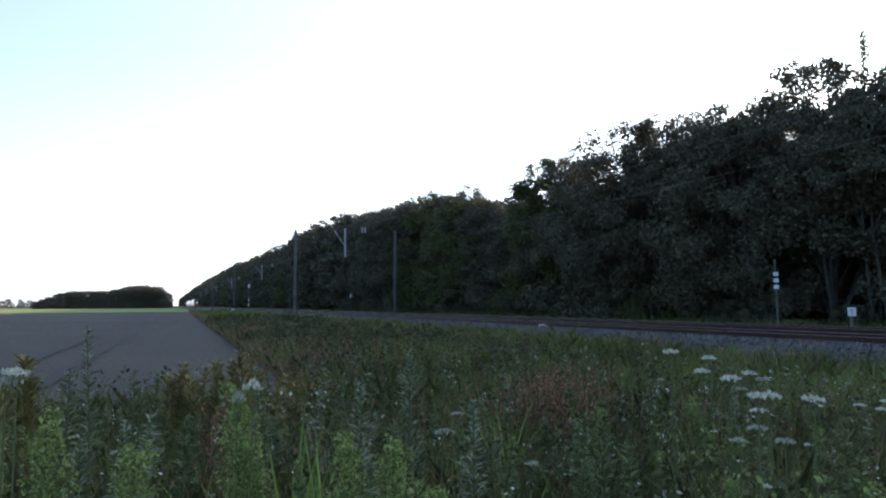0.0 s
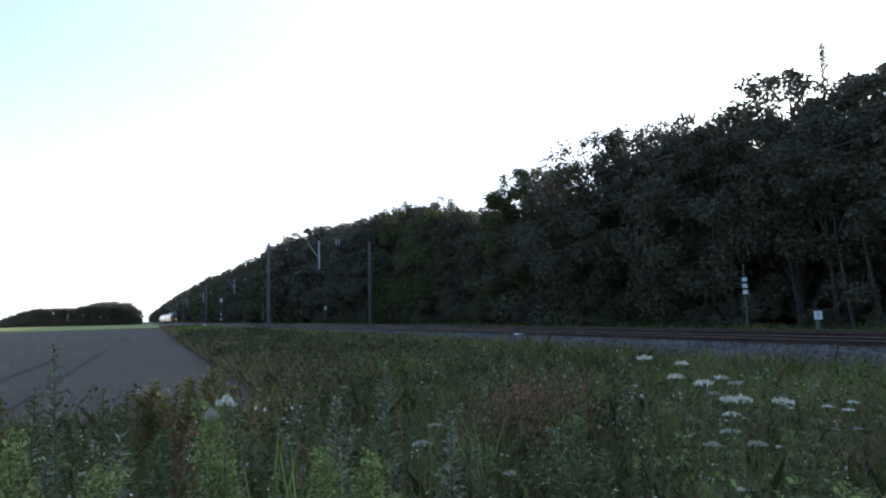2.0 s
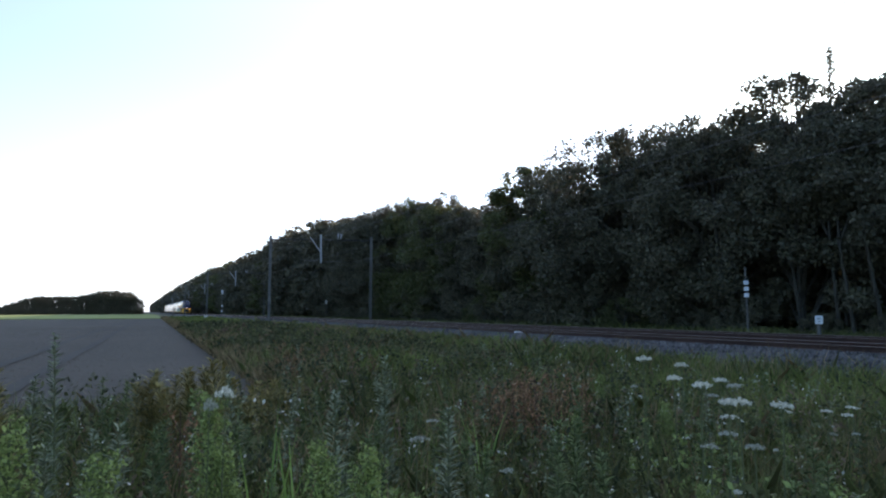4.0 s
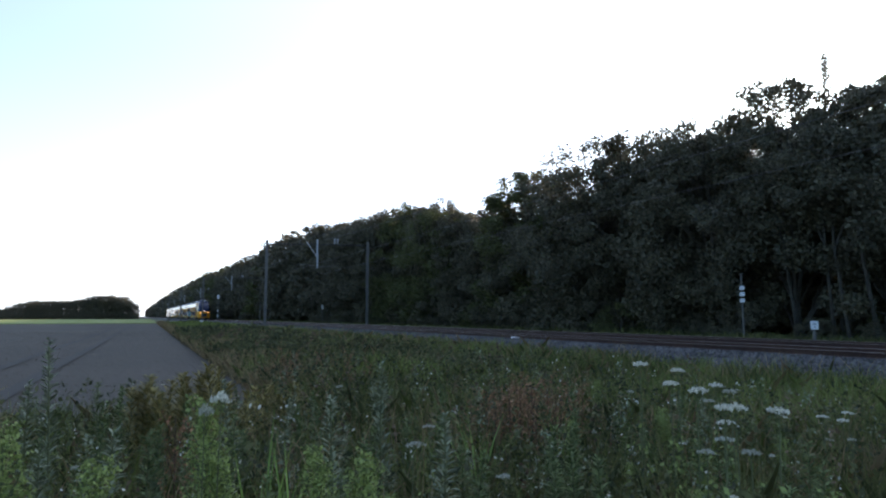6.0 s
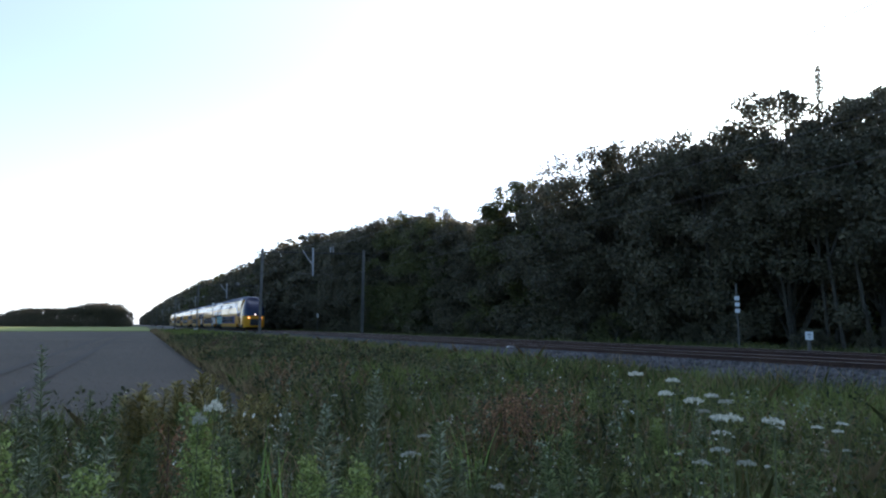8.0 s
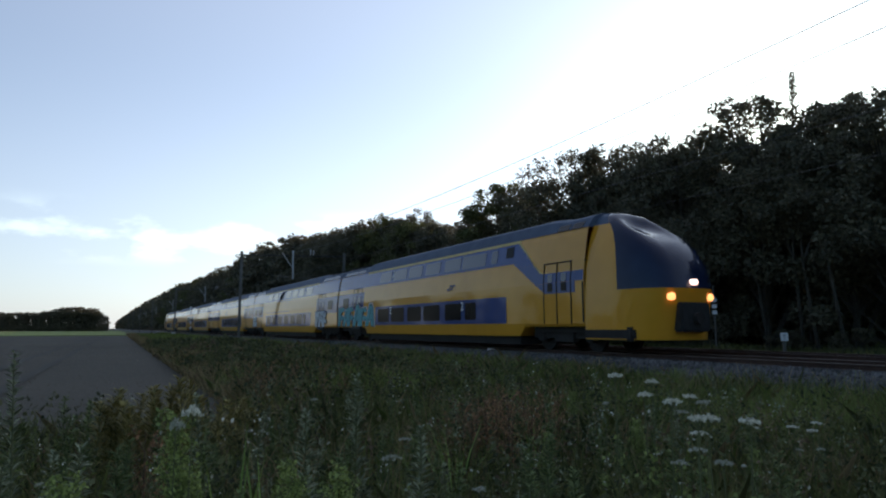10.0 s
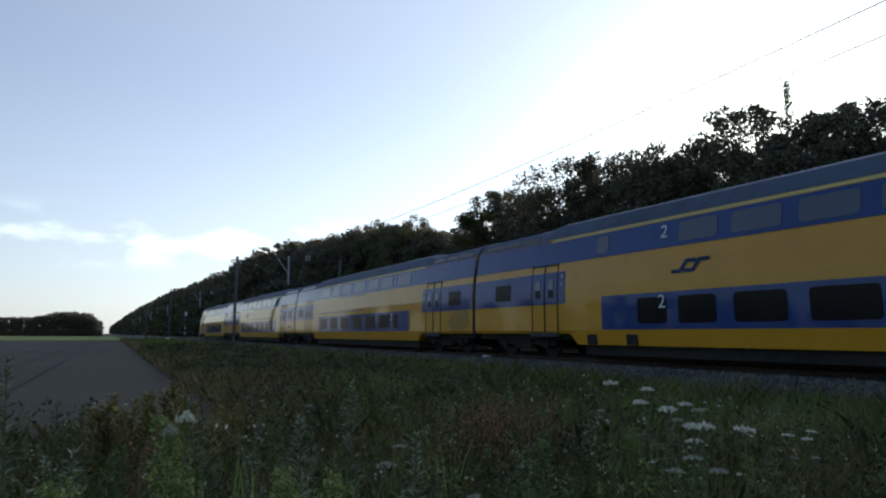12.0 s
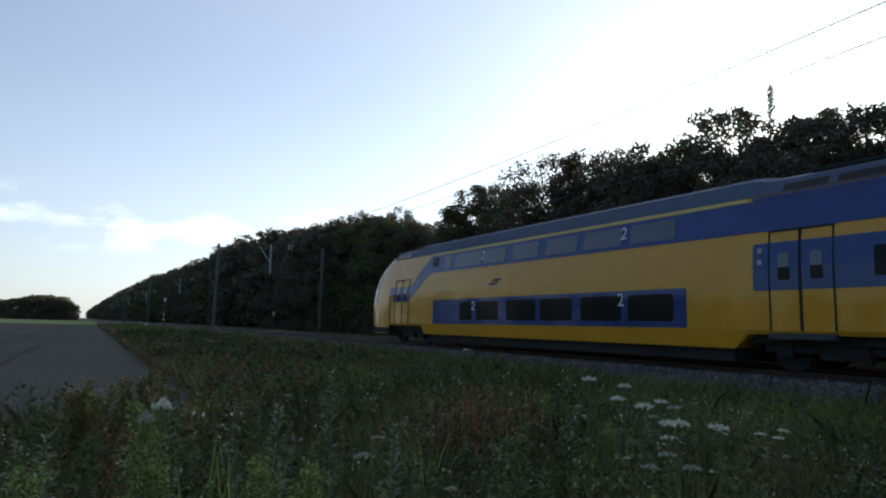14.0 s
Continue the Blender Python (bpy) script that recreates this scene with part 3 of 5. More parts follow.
# height of the wood's edge along the track, metres
EDGE = [(-15, 11.0), (14, 11.3), (17.5, 11.8), (19.3, 13.0), (21, 12.2), (23, 11.8), (25.5, 12.4), (29, 12.6), (31, 13.2), (34, 12.7), (36.6, 10.9), (38, 11.8), (40.5, 12.7), (43, 11.5), (45.5, 10.4), (50, 10.7), (55, 11.9), (60, 13.3), (70, 14.0), (80, 14.8), (94, 15.0), (111, 16.9), (135, 16.6), (166, 16.3), (200, 17.0), (305, 18.4), (410, 19.5), (604, 19.6), (900, 19.0), (1500, 17.7)]


def edge_height(y):
    return float(np.interp(y, [e[0] for e in EDGE], [e[1] for e in EDGE]))


def crown_points(kind):
    me = kind[1]
    a = np.empty(len(me.vertices) * 3, dtype=np.float32)
    me.vertices.foreach_get("co", a)
    return a.reshape(-1, 3, 3)


def merged_trees(name, places, label, category):
    """Far trees that nobody could tell apart, as one mass of leaves."""
    quads = []
    for kind, x, y, k, turn in places:
        c, s = math.cos(turn) * k, math.sin(turn) * k
        p = crown_points(kind)[::6]
        quads.append(np.stack([p[..., 0] * c - p[..., 1] * s + x, p[..., 0] * s + p[..., 1] * c + y, p[..., 2] * k + ground_z(x)], axis=-1))
        # the leaves left in grow to close the gaps
        q = quads[-1]
        mid = q.mean(axis=1, keepdims=True)
        quads[-1] = mid + (q - mid) * 2.5
    tagged(part(name, from_arrays(name, np.concatenate(quads), 3), M_LEAF), label, category, kind="stuff")


def make_wood():
    random.seed(11)
    y = -16.0
    far, back = [], []
    while y < 1500:
        for row, x in enumerate((28.3, 32.5, 37.5, 42.0)):
            if row >= 2 and y > 120:
                continue
            yy = y + random.uniform(-1.1, 1.1) + row * 1.7
            xx = x + random.uniform(-0.9, 0.9)
            hh = edge_height(yy) * (random.uniform(0.95, 1.02) if row == 0 else random.uniform(0.90, 0.97))
            turn, pale = random.uniform(0, 6.28), random.random() < 0.16
            thin = row > 0 and abs(math.degrees(math.atan2(xx, yy)) - 55.0) < 3.2
            if row == 3:
                if thin:
                    continue
                back.append((random.choice(BACK_TREES), xx, yy, hh / 14.0, turn))
                continue
            if yy < 95 and row == 0:
                kind = random.choice(OPEN_TREES) if (yy < 20 and random.random() < 0.7) else random.choice(NEAR_TREES)
                base = 12.8 if kind in OPEN_TREES else 12.5
            elif thin:
                kind, base = random.choice(OPEN_TREES), 12.8
            elif yy < 95:
                kind, base = random.choice(BACK_TREES), 12.0
            elif yy < 260 and (row == 0 or yy < 130):
                kind, base = random.choice(FAR_TREES), 12.0
            else:
                far.append((random.choice(FAR_TREES), xx, yy, hh / 12.0, turn))
                continue
            plant_tree(kind, xx, yy, hh, base, turn, pale, "tree", "dark green broadleaf tree at the edge of the wood", "trees of the wood")
        y += 3.6 if y < 100 else (4.6 if y < 300 else 9.0)
    merged_trees("far_wood", far, "distant dark green edge of the wood", "wood")
    merged_trees("wood_interior", back, "dense dark foliage deep in the wood", "wood")
    y = -8.0
    while y < 95:
        plant_tree(random.choice(SHRUBS), 26.4 + random.uniform(-0.7, 0.7), y, random.uniform(1.6, 3.2) * (0.6 if y < 26 else 1.0), 3.2, random.uniform(0, 6.28), random.random() < 0.2, "shrub", "low green undergrowth shrub below the trees", "undergrowth shrubs")
        y += random.uniform(2.2, 3.6)
    for x, y, h in ((26.5, 14.6, 10.0), (26.3, 15.6, 9.4), (26.6, 16.4, 10.2), (27.0, 18.3, 10.2)):
        plant_tree(random.choice(SLIM_TREES), x, y, h, 11.0, random.uniform(0, 6.28), False, "tree", "slim broadleaf tree with a bare pale trunk", "trees of the wood")
    y = -12.0
    while y < 40:
        xx, hh = 34 + random.uniform(-3, 3), random.uniform(3.0, 4.6)
        if abs(math.degrees(math.atan2(xx, y)) - 55.0) < 3.6:
            hh *= 0.42
        plant_tree(random.choice(SHRUBS), xx, y, hh, 3.2, random.uniform(0, 6.28), False, "shrub", "tall green undergrowth shrub among the trunks", "undergrowth shrubs")
        y += random.uniform(1.2, 2.0)


make_wood()


def slender_tree():
    """A young tree whose bare tip stands above the wood."""
    rng = np.random.default_rng(8)
    t = tagged(new("tree"), "slender young tree with a thin tip above the wood", "tree", "trees of the wood")
    t.location = (29.6, 17.9, -0.4)
    bm = bmesh.new()
    tube(bm, [(0, 0, 0), (0.1, 0, 6), (0.0, 0.1, 11), (0.1, 0.1, 14.0)], [0.10, 0.07, 0.04, 0.012], 6)
    part("trunk", bm, M_BARK, t)
    n = 800
    z = rng.uniform(0, 1, n) ** 0.7 * 6 + 7.9
    r = np.interp(z, [7.9, 11.5, 12.2, 14.0], [1.3, 0.9, 0.25, 0.12]) * np.sqrt(rng.uniform(0, 1, n))
    a = rng.uniform(0, math.tau, n)
    part("crown", from_arrays("crown", leaf_quads(rng, np.stack([np.cos(a) * r, np.sin(a) * r, z], 1), 0.065), 4), M_LEAF, t)


slender_tree()


def make_copse():
    """The small wood beyond the fields, and a far hedge."""
    random.seed(5)
    for row in range(2):
        x = -76.0
        while x < 2.5:
            u = (x + 76) / 77
            hh = 0.96 * float(np.interp(x, [-78, -72, -64, -55, -34, -23, -7, -1, 3], [4.5, 6.6, 10.0, 11.8, 11.7, 15.4, 14.9, 11.7, 6.0]))
            plant_tree(random.choice(FAR_TREES), x + random.uniform(-1, 1), 462 + row * 8 - 12 * u, hh * random.uniform(0.94, 1.03), 12.0, random.uniform(0, 6.28), False, "tree", "rounded broadleaf tree in a copse beyond the field", "trees of the copse")
            x += 3.6
    merged_trees("far_hedge", [(random.choice(FAR_TREES), -330 + k * 3.6 + random.uniform(-2, 2), 760 + random.uniform(-10, 10), random.uniform(0.45, 0.75), random.uniform(0, 6.28)) for k in range(62)], "distant dark hedge of trees", "hedge")
    merged_trees("copse_undergrowth", [(random.choice(FAR_TREES), -76 + k * 1.3, 451 - 0.12 * k + random.uniform(-2, 2), random.uniform(0.24, 0.36), random.uniform(0, 6.28)) for k in range(61)], "dark undergrowth along the edge of the copse", "undergrowth")
    # unseen ring of trees, added so the lower coach sides mirror something dark
    ring = []
    for k in range(95):
        a = radians(105 + k * 1.7)
        ring.append((random.choice(FAR_TREES), 215 * math.cos(a) + random.uniform(-4, 4), 215 * math.sin(a) + random.uniform(-4, 4), random.uniform(1.0, 1.3), random.uniform(0, 6.28)))
    merged_trees("tree_belt", ring, "unseen belt of trees added to darken reflections on the train", "trees")


make_copse()


# ---- the double-deck train ----
LENGTH = 26.5
SIDE = [(0.48, 1.48), (0.92, 1.51), (2.30, 1.51), (3.00, 1.45), (3.86, 1.30), (4.02, 1.25), (4.36, 0.98), (4.50, 0.60), (4.54, 0.0)]


def half_width(z):
    return float(np.interp(z, [s[0] for s in SIDE], [s[1] for s in SIDE]))


def panel(outline, side, proud=0.012, skirt=0.03):
    """A thin plate of outline (y, z), laid on the coach side, with returned edges."""
    bm = bmesh.new()
    out = [bm.verts.new((side * (half_width(z) + proud), y, z)) for y, z in outline]
    inn = [bm.verts.new((side * (half_width(z) - skirt), y, z)) for y, z in outline]
    bm.faces.new(out)
    for i in range(len(out)):
        j = (i + 1) % len(out)
        bm.faces.new((out[i], inn[i], inn[j], out[j]))
    bmesh.ops.recalc_face_normals(bm, faces=bm.faces[:])
    return bm


def rounded(y0, y1, z0, z1, r=0.08, cuts=()):
    """Outline of a rounded rectangle, with extra heights where the side bends."""
    pts = []
    for cy, cz, a0 in ((y1 - r, z1 - r, 0), (y0 + r, z1 - r, 90), (y0 + r, z0 + r, 180), (y1 - r, z0 + r, 270)):
        for k in range(4):
            a = radians(a0 + 30 * k)
            pts.append((cy + r * math.cos(a), cz + r * math.sin(a)))
    return pts


def body_ring(bm, y, wide=1.0, top=4.54, base=0.48):
    """One cross-section of the coach shell."""
    rows = [(base, 1.46)] + [s for s in SIDE if s[0] > base + 0.05]
    k = (top - 1.0) / (4.54 - 1.0)
    pts = []
    for z, w in rows:
        zz = z if z < 1.0 else 1.0 + (z - 1.0) * k
        pts.append((w * wide, zz))
    ring = [bm.verts.new((x, y, z)) for x, z in pts] + [bm.verts.new((-x, y, z)) for x, z in pts[-2::-1]]
    return ring


def coach_shell(parent, cab, rear=0.0):
    """The yellow shell: high floor over the bogies, low floor between them."""
    bm = bmesh.new()
    stations = [(0.12, 0.82), (4.78, 0.82), (5.15, 0.48)]
    stations += [(20.30, 0.48), (20.68, 0.82), (CAB_END, 0.82)] if cab else [(21.35 - rear, 0.48), (21.72 - rear, 0.82), (26.38, 0.82)]
    rings = [body_ring(bm, y, base=b) for y, b in stations]
    for r0, r1 in zip(rings, rings[1:]):
        a, b = r0, r1
        if len(a) != len(b):
            longer, shorter = (a, b) if len(a) > len(b) else (b, a)
            bm.faces.new((longer[0], longer[1], shorter[0]))
            bm.faces.new((longer[-1], longer[-2], shorter[-1]))
            longer = longer[1:-1]
            a, b = longer, shorter
        for i in range(len(a) - 1):
            bm.faces.new((a[i], a[i + 1], b[i + 1], b[i]))
        bm.faces.new((r0[-1], r0[0], r1[0], r1[-1]))
    bm.faces.new(rings[0])
    if not cab:
        bm.faces.new(rings[-1])
    bmesh.ops.recalc_face_normals(bm, faces=bm.faces[:])
    return part("body", bm, M_YELLOW, parent)


CAB_END = 23.9


def cab_nose(parent):
    """Rounded nose from the end of the straight body to the tip, with a wrapped windscreen."""
    rows, cols = 15, 17
    grid = []
    for i in range(rows + 1):
        s = i / rows
        line = []
        for j in range(cols):
            v = j / (cols - 1)                       # 0 near bottom, 1 far bottom, over the roof
            a = math.pi * v
            # superellipse section
            c, d = math.cos(a), math.sin(a)
            x = math.copysign(abs(c) ** 0.42, c) * 1.505
            z = 0.42 + 4.10 * abs(d) ** 0.62
            if z > 2.3:
                x *= 1 - 0.16 * ((z - 2.3) / 2.0) ** 1.3
            # how far forward the nose reaches at this height
            tip = float(np.interp(z, [0.4, 1.2, 2.2, 3.15, 3.76, 4.3, 4.54], [26.55, 26.75, 26.85, 26.5, 25.95, 25.0, 24.7]))
            reach = CAB_END + (tip - CAB_END) * s ** 0.8
            shrink = 0.40 + 0.60 * math.sqrt(1 - s ** 3.5)
            zz = z if z < 2.0 else 2.0 + (z - 2.0) * (1 - 0.05 * s ** 2 - 0.14 * s ** 6)
            line.append(Vector((x * shrink, reach, zz)))
        grid.append(line)
    shell, glass, top = bmesh.new(), bmesh.new(), bmesh.new()
    cache = {}

    def vert(bm, i, j):
        key = (id(bm), i, j)
        if key not in cache:
            cache[key] = bm.verts.new(grid[i][j])
        return cache[key]

    for i in range(rows):
        for j in range(cols - 1):
            mid = (grid[i][j] + grid[i + 1][j + 1]) / 2
            upper = mid.z > 1.85 and i >= (6 if mid.z < 3.9 else 5)
            target = glass if upper else top if mid.z > 4.02 else shell
            target.faces.new((vert(target, i, j), vert(target, i + 1, j), vert(target, i + 1, j + 1), vert(target, i, j + 1)))
    # front closing faces, row by row between near and far side
    for j in range((cols - 1) // 2):
        k = cols - 1 - j
        mid = (grid[rows][j] + grid[rows][j + 1]) / 2
        target = glass if mid.z > 1.85 else shell
        if j + 1 == k - 1:
            target.faces.new((vert(target, rows, j), vert(target, rows, j + 1), vert(target, rows, k)))
        else:
            target.faces.new((vert(target, rows, j), vert(target, rows, j + 1), vert(target, rows, k - 1), vert(target, rows, k)))
    for bm in (shell, glass, top):
        bmesh.ops.recalc_face_normals(bm, faces=bm.faces[:])
        for f in bm.faces:
            f.smooth = True
    nose = part("cab_nose", shell, M_YELLOW, parent, "rounded yellow cab front")
    part("windscreen", glass, M_CABGLASS, nose, "wide dark wrapped windscreen")
    part("cab_roof", top, M_ROOF, nose, "blue-grey cab roof")
    for x in (-1, 1):
        part("wheel_arch", boxes((x * 1.30 - 0.22, x * 1.30 + 0.22, 23.8, 25.9, 0.38, 0.80), bevel=0.08), M_UNDER, nose, "dark bogie opening")
    part("coupler_recess", boxes((-0.60, 0.60, 26.3, 26.90, 0.66, 1.50), bevel=0.05), M_BLACK, nose, "black coupler opening")
    bm = bmesh.new()
    tube(bm, [(0, 26.5, 1.05), (0, 27.05, 1.05)], [0.13, 0.17], 10)
    part("coupler", bm, M_UNDER, nose)
    for x, y, z, m, r in ((-0.80, 26.55, 1.66, M_HEADLIGHT, 0.11), (0.80, 26.55, 1.66, M_HEADLIGHT, 0.11), (0.0, 26.70, 2.08, M_TOPLIGHT, 0.09)):
        bm = bmesh.new()
        tube(bm, [(x, y, z), (x, y + 0.24, z), (x, y + 0.28, z)], [r, r, r * 0.6], 12)
        part("headlight", bm, m, nose, "lit round headlight")


def text_mesh(body, size, material, thick=0.004, fat=0.0):
    cu = bpy.data.curves.new("figure", "FONT")
    cu.body, cu.size, cu.extrude, cu.offset, cu.align_x = body, size, thick, fat, "CENTER"
    ob = bpy.data.objects.new("figure", cu)
    me = bpy.data.meshes.new_from_object(ob)
    bpy.data.objects.remove(ob)
    me.materials.clear()
    me.materials.append(material)
    return me


FIGURES = {n: text_mesh(n, 0.52, M_WHITE) for n in "12"}


def on_side(ob, side, y, z, proud=0.03):
    """Stands a flat figure upright on the coach side."""
    w = half_width(z)
    tilt = math.degrees(math.atan2(half_width(z - 0.2) - half_width(z + 0.2), 0.4))
    ob.matrix_basis = pose(side * (w + proud), y, z, 0, 0, 90 * side) @ pose(0, 0, 0, 90 - tilt, 0, 0)


def bogie(parent, y):
    b = part("bogie", boxes((-1.1, -0.95, y - 1.75, y + 1.75, 0.42, 0.62), (0.95, 1.1, y - 1.75, y + 1.75, 0.42, 0.62), (-0.95, 0.95, y - 0.25, y + 0.25, 0.45, 0.7),
                            (-1.16, -0.9, y - 0.5, y + 0.5, 0.30, 0.80), (0.9, 1.16, y - 0.5, y + 0.5, 0.30, 0.80), bevel=0.02), M_UNDER, parent)
    for dy in (-1.25, 1.25):
        bm = bmesh.new()
        for x in (-0.7525, 0.7525):
            tube(bm, [(x - 0.065, y + dy, 0.462), (x + 0.065, y + dy, 0.462)], [0.46, 0.46], 24)
        tube(bm, [(-0.7, y + dy, 0.462), (0.7, y + dy, 0.462)], [0.09, 0.09], 10)
        for x in (-1.15, 0.93):
            box(bm, x, x + 0.22, y + dy - 0.16, y + dy + 0.16, 0.33, 0.6)
        part("wheelset", bm, M_UNDER, b)


def make_coach(name, label, cab=False, lower=(), upper=(), figures=(), logo_y=None, lines=(), rear=0.0):
    c = tagged(new(name), label, "train coach", "coaches of the train")
    coach_shell(c, cab, rear)
    end = CAB_END if cab else 26.38
    low_end = 20.3 if cab else 21.35 - rear
    if cab:
        cab_nose(c)
    # roof cap and its end steps
    bm = bmesh.new()
    roof_rows = [(1.262, 4.02), (0.995, 4.37), (0.61, 4.515), (0.0, 4.555), (-0.61, 4.515), (-0.995, 4.37), (-1.262, 4.02)]
    ys = [0.12, 4.3, 4.9] + ([21.6, 22.6, CAB_END] if cab else [21.6, 22.2, 26.38])
    drop = [0.17, 0.17, 0.0, 0.0, 0.17, 0.17]
    rings = []
    for y, dz in zip(ys, drop):
        rings.append([bm.verts.new((x, y, z + 0.02 + (0.10 if z > 4.1 and not dz else 0.0))) for x, z in roof_rows])
    for r0, r1 in zip(rings, rings[1:]):
        for i in range(6):
            bm.faces.new((r0[i], r0[i + 1], r1[i + 1], r1[i]))
    bm.faces.new(rings[0])
    bm.faces.new(rings[-1])
    bmesh.ops.recalc_face_normals(bm, faces=bm.faces[:])
    roof = part("roof", bm, M_ROOF, c, "blue-grey roof")
    part("roof_unit", boxes((-0.75, 0.75, 0.7, 3.6, 4.50, 4.60), bevel=0.03), M_UNDER, roof, "dark roof equipment")
    if not cab:
        part("roof_unit", boxes((-0.75, 0.75, 22.9, 25.8, 4.50, 4.60), bevel=0.03), M_UNDER, roof, "dark roof equipment")
    bm = bmesh.new()
    r0, r1 = (body_ring(bm, y, base=0.78, wide=0.992) for y in (-0.13, 0.116))
    for i in range(len(r0)):
        j = (i + 1) % len(r0)
        bm.faces.new((r0[i], r0[j], r1[j], r1[i]))
    bm.faces.new(r0)
    bm.faces.new(r1)
    bmesh.ops.recalc_face_normals(bm, faces=bm.faces[:])
    part("bellows", bm, M_RUBBER, c, "black gangway bellows")
    part("underframe", boxes((-1.25, 1.25, 0.3, 4.9, 0.62, 0.82), (-1.3, 1.3, 5.3, low_end - 0.2, 0.17, 0.50), (-1.25, 1.25, low_end + 0.6, end, 0.62, 0.82)), M_UNDER, c)
    bogie(c, 2.9)
    bogie(c, 22.4 if cab else 23.6)
    ends = [(0.12, 1, 0.0)] + ([] if cab else [(26.38, -1, rear)])
    for s in (-1, 1):
        # blue upper deck band, pale strip under the roof
        up0, up1 = 0.13, end - 0.01
        part("upper_band", panel([(up1, 3.16), (up1, 3.92), (up0, 3.92), (up0, 3.16)] if not cab else
                                 [(21.2, 3.0), (20.15, 3.92), (up0, 3.92), (up0, 3.16), (19.9, 3.16), (20.18, 3.0)], s, 0.014), M_BLUE, c, "dark blue band along the upper deck")
        part("roof_strip", panel([(20.3 if cab else 21.6, 3.94), (20.1 if cab else 21.5, 4.03), (4.9, 4.03), (4.8, 3.94)], s, 0.018), M_STRIP, c, "pale yellow strip below the roof")
        part("lower_band", panel(rounded(*lower[0], 0.94, 1.95, 0.05), s, 0.010), M_BLUE, c, "dark blue window band of the lower deck")
        for a, b in lower[1:]:
            part("window", panel(rounded(a, b, 1.10, 1.82, 0.10), s, 0.018), M_DULL_GLASS, c, "dark lower deck window, reflection muted in the glass")
        for a, b in upper:
            part("window", panel(rounded(a, b, 3.27, 3.82, 0.10), s, 0.024), M_GLASS, c, "dark tinted upper deck window")
        for y0, y1, z in lines:
            part("trim_line", panel([(y1, z), (y1, z + 0.045), (y0, z + 0.045), (y0, z)], s, 0.012), M_BLUE, c, "thin blue line")
        for base, way, far in ends:
            def span(a, b):
                return tuple(sorted((base + way * a, base + way * b)))
            a, b = span(0.02, 4.50 + far)
            part("door_band", panel(rounded(a, b, 1.80, 2.26, 0.05), s, 0.010), M_BLUE, c, "dark blue band across the doors")
            part("door_band", panel(rounded(a, b, 2.262, 2.88, 0.05), s, 0.010), M_BLUE, c, "dark blue band across the doors")
            a, b = span(0.05, 4.6)
            part("roof_window", panel([(b, 3.93), (b, 4.01), (a, 4.01), (a, 3.93)], s, 0.02), M_BLUE, c)
            for k in ((0.5, 1.6), (1.75, 2.7), (2.9, 3.9)):
                a, b = span(*k)
                part("roof_window", panel([(b, 4.08), (b, 4.30), (a, 4.30), (a, 4.08)], s, 0.035), M_DULL_GLASS, c, "small dark window at the roof edge")
            for d0, d1 in ((2.72, 3.40), (3.43, 4.11)):
                a, b = span(d0 + far, d1 + far)
                leaf = part("door", panel([(b, 0.9), (b, 1.8), (b, 2.28), (a, 2.28), (a, 1.8), (a, 0.9)], s, 0.006), M_YELLOW, c, "yellow and blue passenger door leaf")
                part("door_panel", panel([(b, 1.80), (b, 2.28), (b, 2.88), (a, 2.88), (a, 2.28), (a, 1.80)], s, 0.014), M_BLUE, leaf)
                m = (a + b) / 2
                # lower half dull, upper half glossy: the differing reflection is set by material
                part("door_window", panel(rounded(m - 0.13, m + 0.13, 2.02, 2.295, 0.04), s, 0.026), M_DULL_GLASS, leaf, "narrow dark door window")
                part("door_window", panel(rounded(m - 0.13, m + 0.13, 2.305, 2.62, 0.04), s, 0.026), M_GLASS, leaf, "narrow dark door window")
                for e in (a, b):
                    part("door_seal", panel([(e + 0.014, 0.9), (e + 0.014, 2.28), (e + 0.014, 3.15), (e - 0.014, 3.15), (e - 0.014, 2.28), (e - 0.014, 0.9)], s, 0.026), M_RUBBER, leaf, "black rubber door seal")
            a, b = span(2.70 + far, 4.13 + far)
            part("door_header", panel([(b, 3.12), (b, 3.16), (a, 3.16), (a, 3.12)], s, 0.024), M_RUBBER, c, "black rubber strip over the doors")
            part("door_step", boxes((s * 1.50 - 0.1, s * 1.50 + 0.1, a, b, 0.72, 0.86), bevel=0.01), M_DARK_STEEL, c, "grey step below the door")
            a, b = span(0.95 + far * 0.5, 1.95 + far * 0.5)
            part("window", panel(rounded(a, b, 2.02, 2.28, 0.03), s, 0.022), M_DULL_GLASS, c, "end window")
            part("window", panel(rounded(a, b, 2.282, 2.62, 0.03), s, 0.022), M_DULL_GLASS, c, "end window")
            for k in (2.45, 2.72):
                a = base + way * (4.33 + far)
                part("button", panel(rounded(a - 0.05, a + 0.05, k - 0.06, k + 0.06, 0.02), s, 0.02), M_PALE_STEEL, c)
        if cab:
            part("window", panel(rounded(19.35, 19.85, 3.42, 3.84, 0.05), s, 0.026), M_DULL_GLASS, c, "small dark window")
            part("cab_band", panel([(21.3, 2.302), (23.85, 2.302), (23.85, 2.64), (21.67, 2.64), (21.2, 2.998), (20.18, 2.998)], s, 0.012), M_BLUE, c, "blue band slanting down to the cab door")
            part("cab_band", panel([(21.9, 1.93), (23.45, 1.93), (23.45, 2.298), (21.3, 2.298)], s, 0.011), M_BLUE, c)
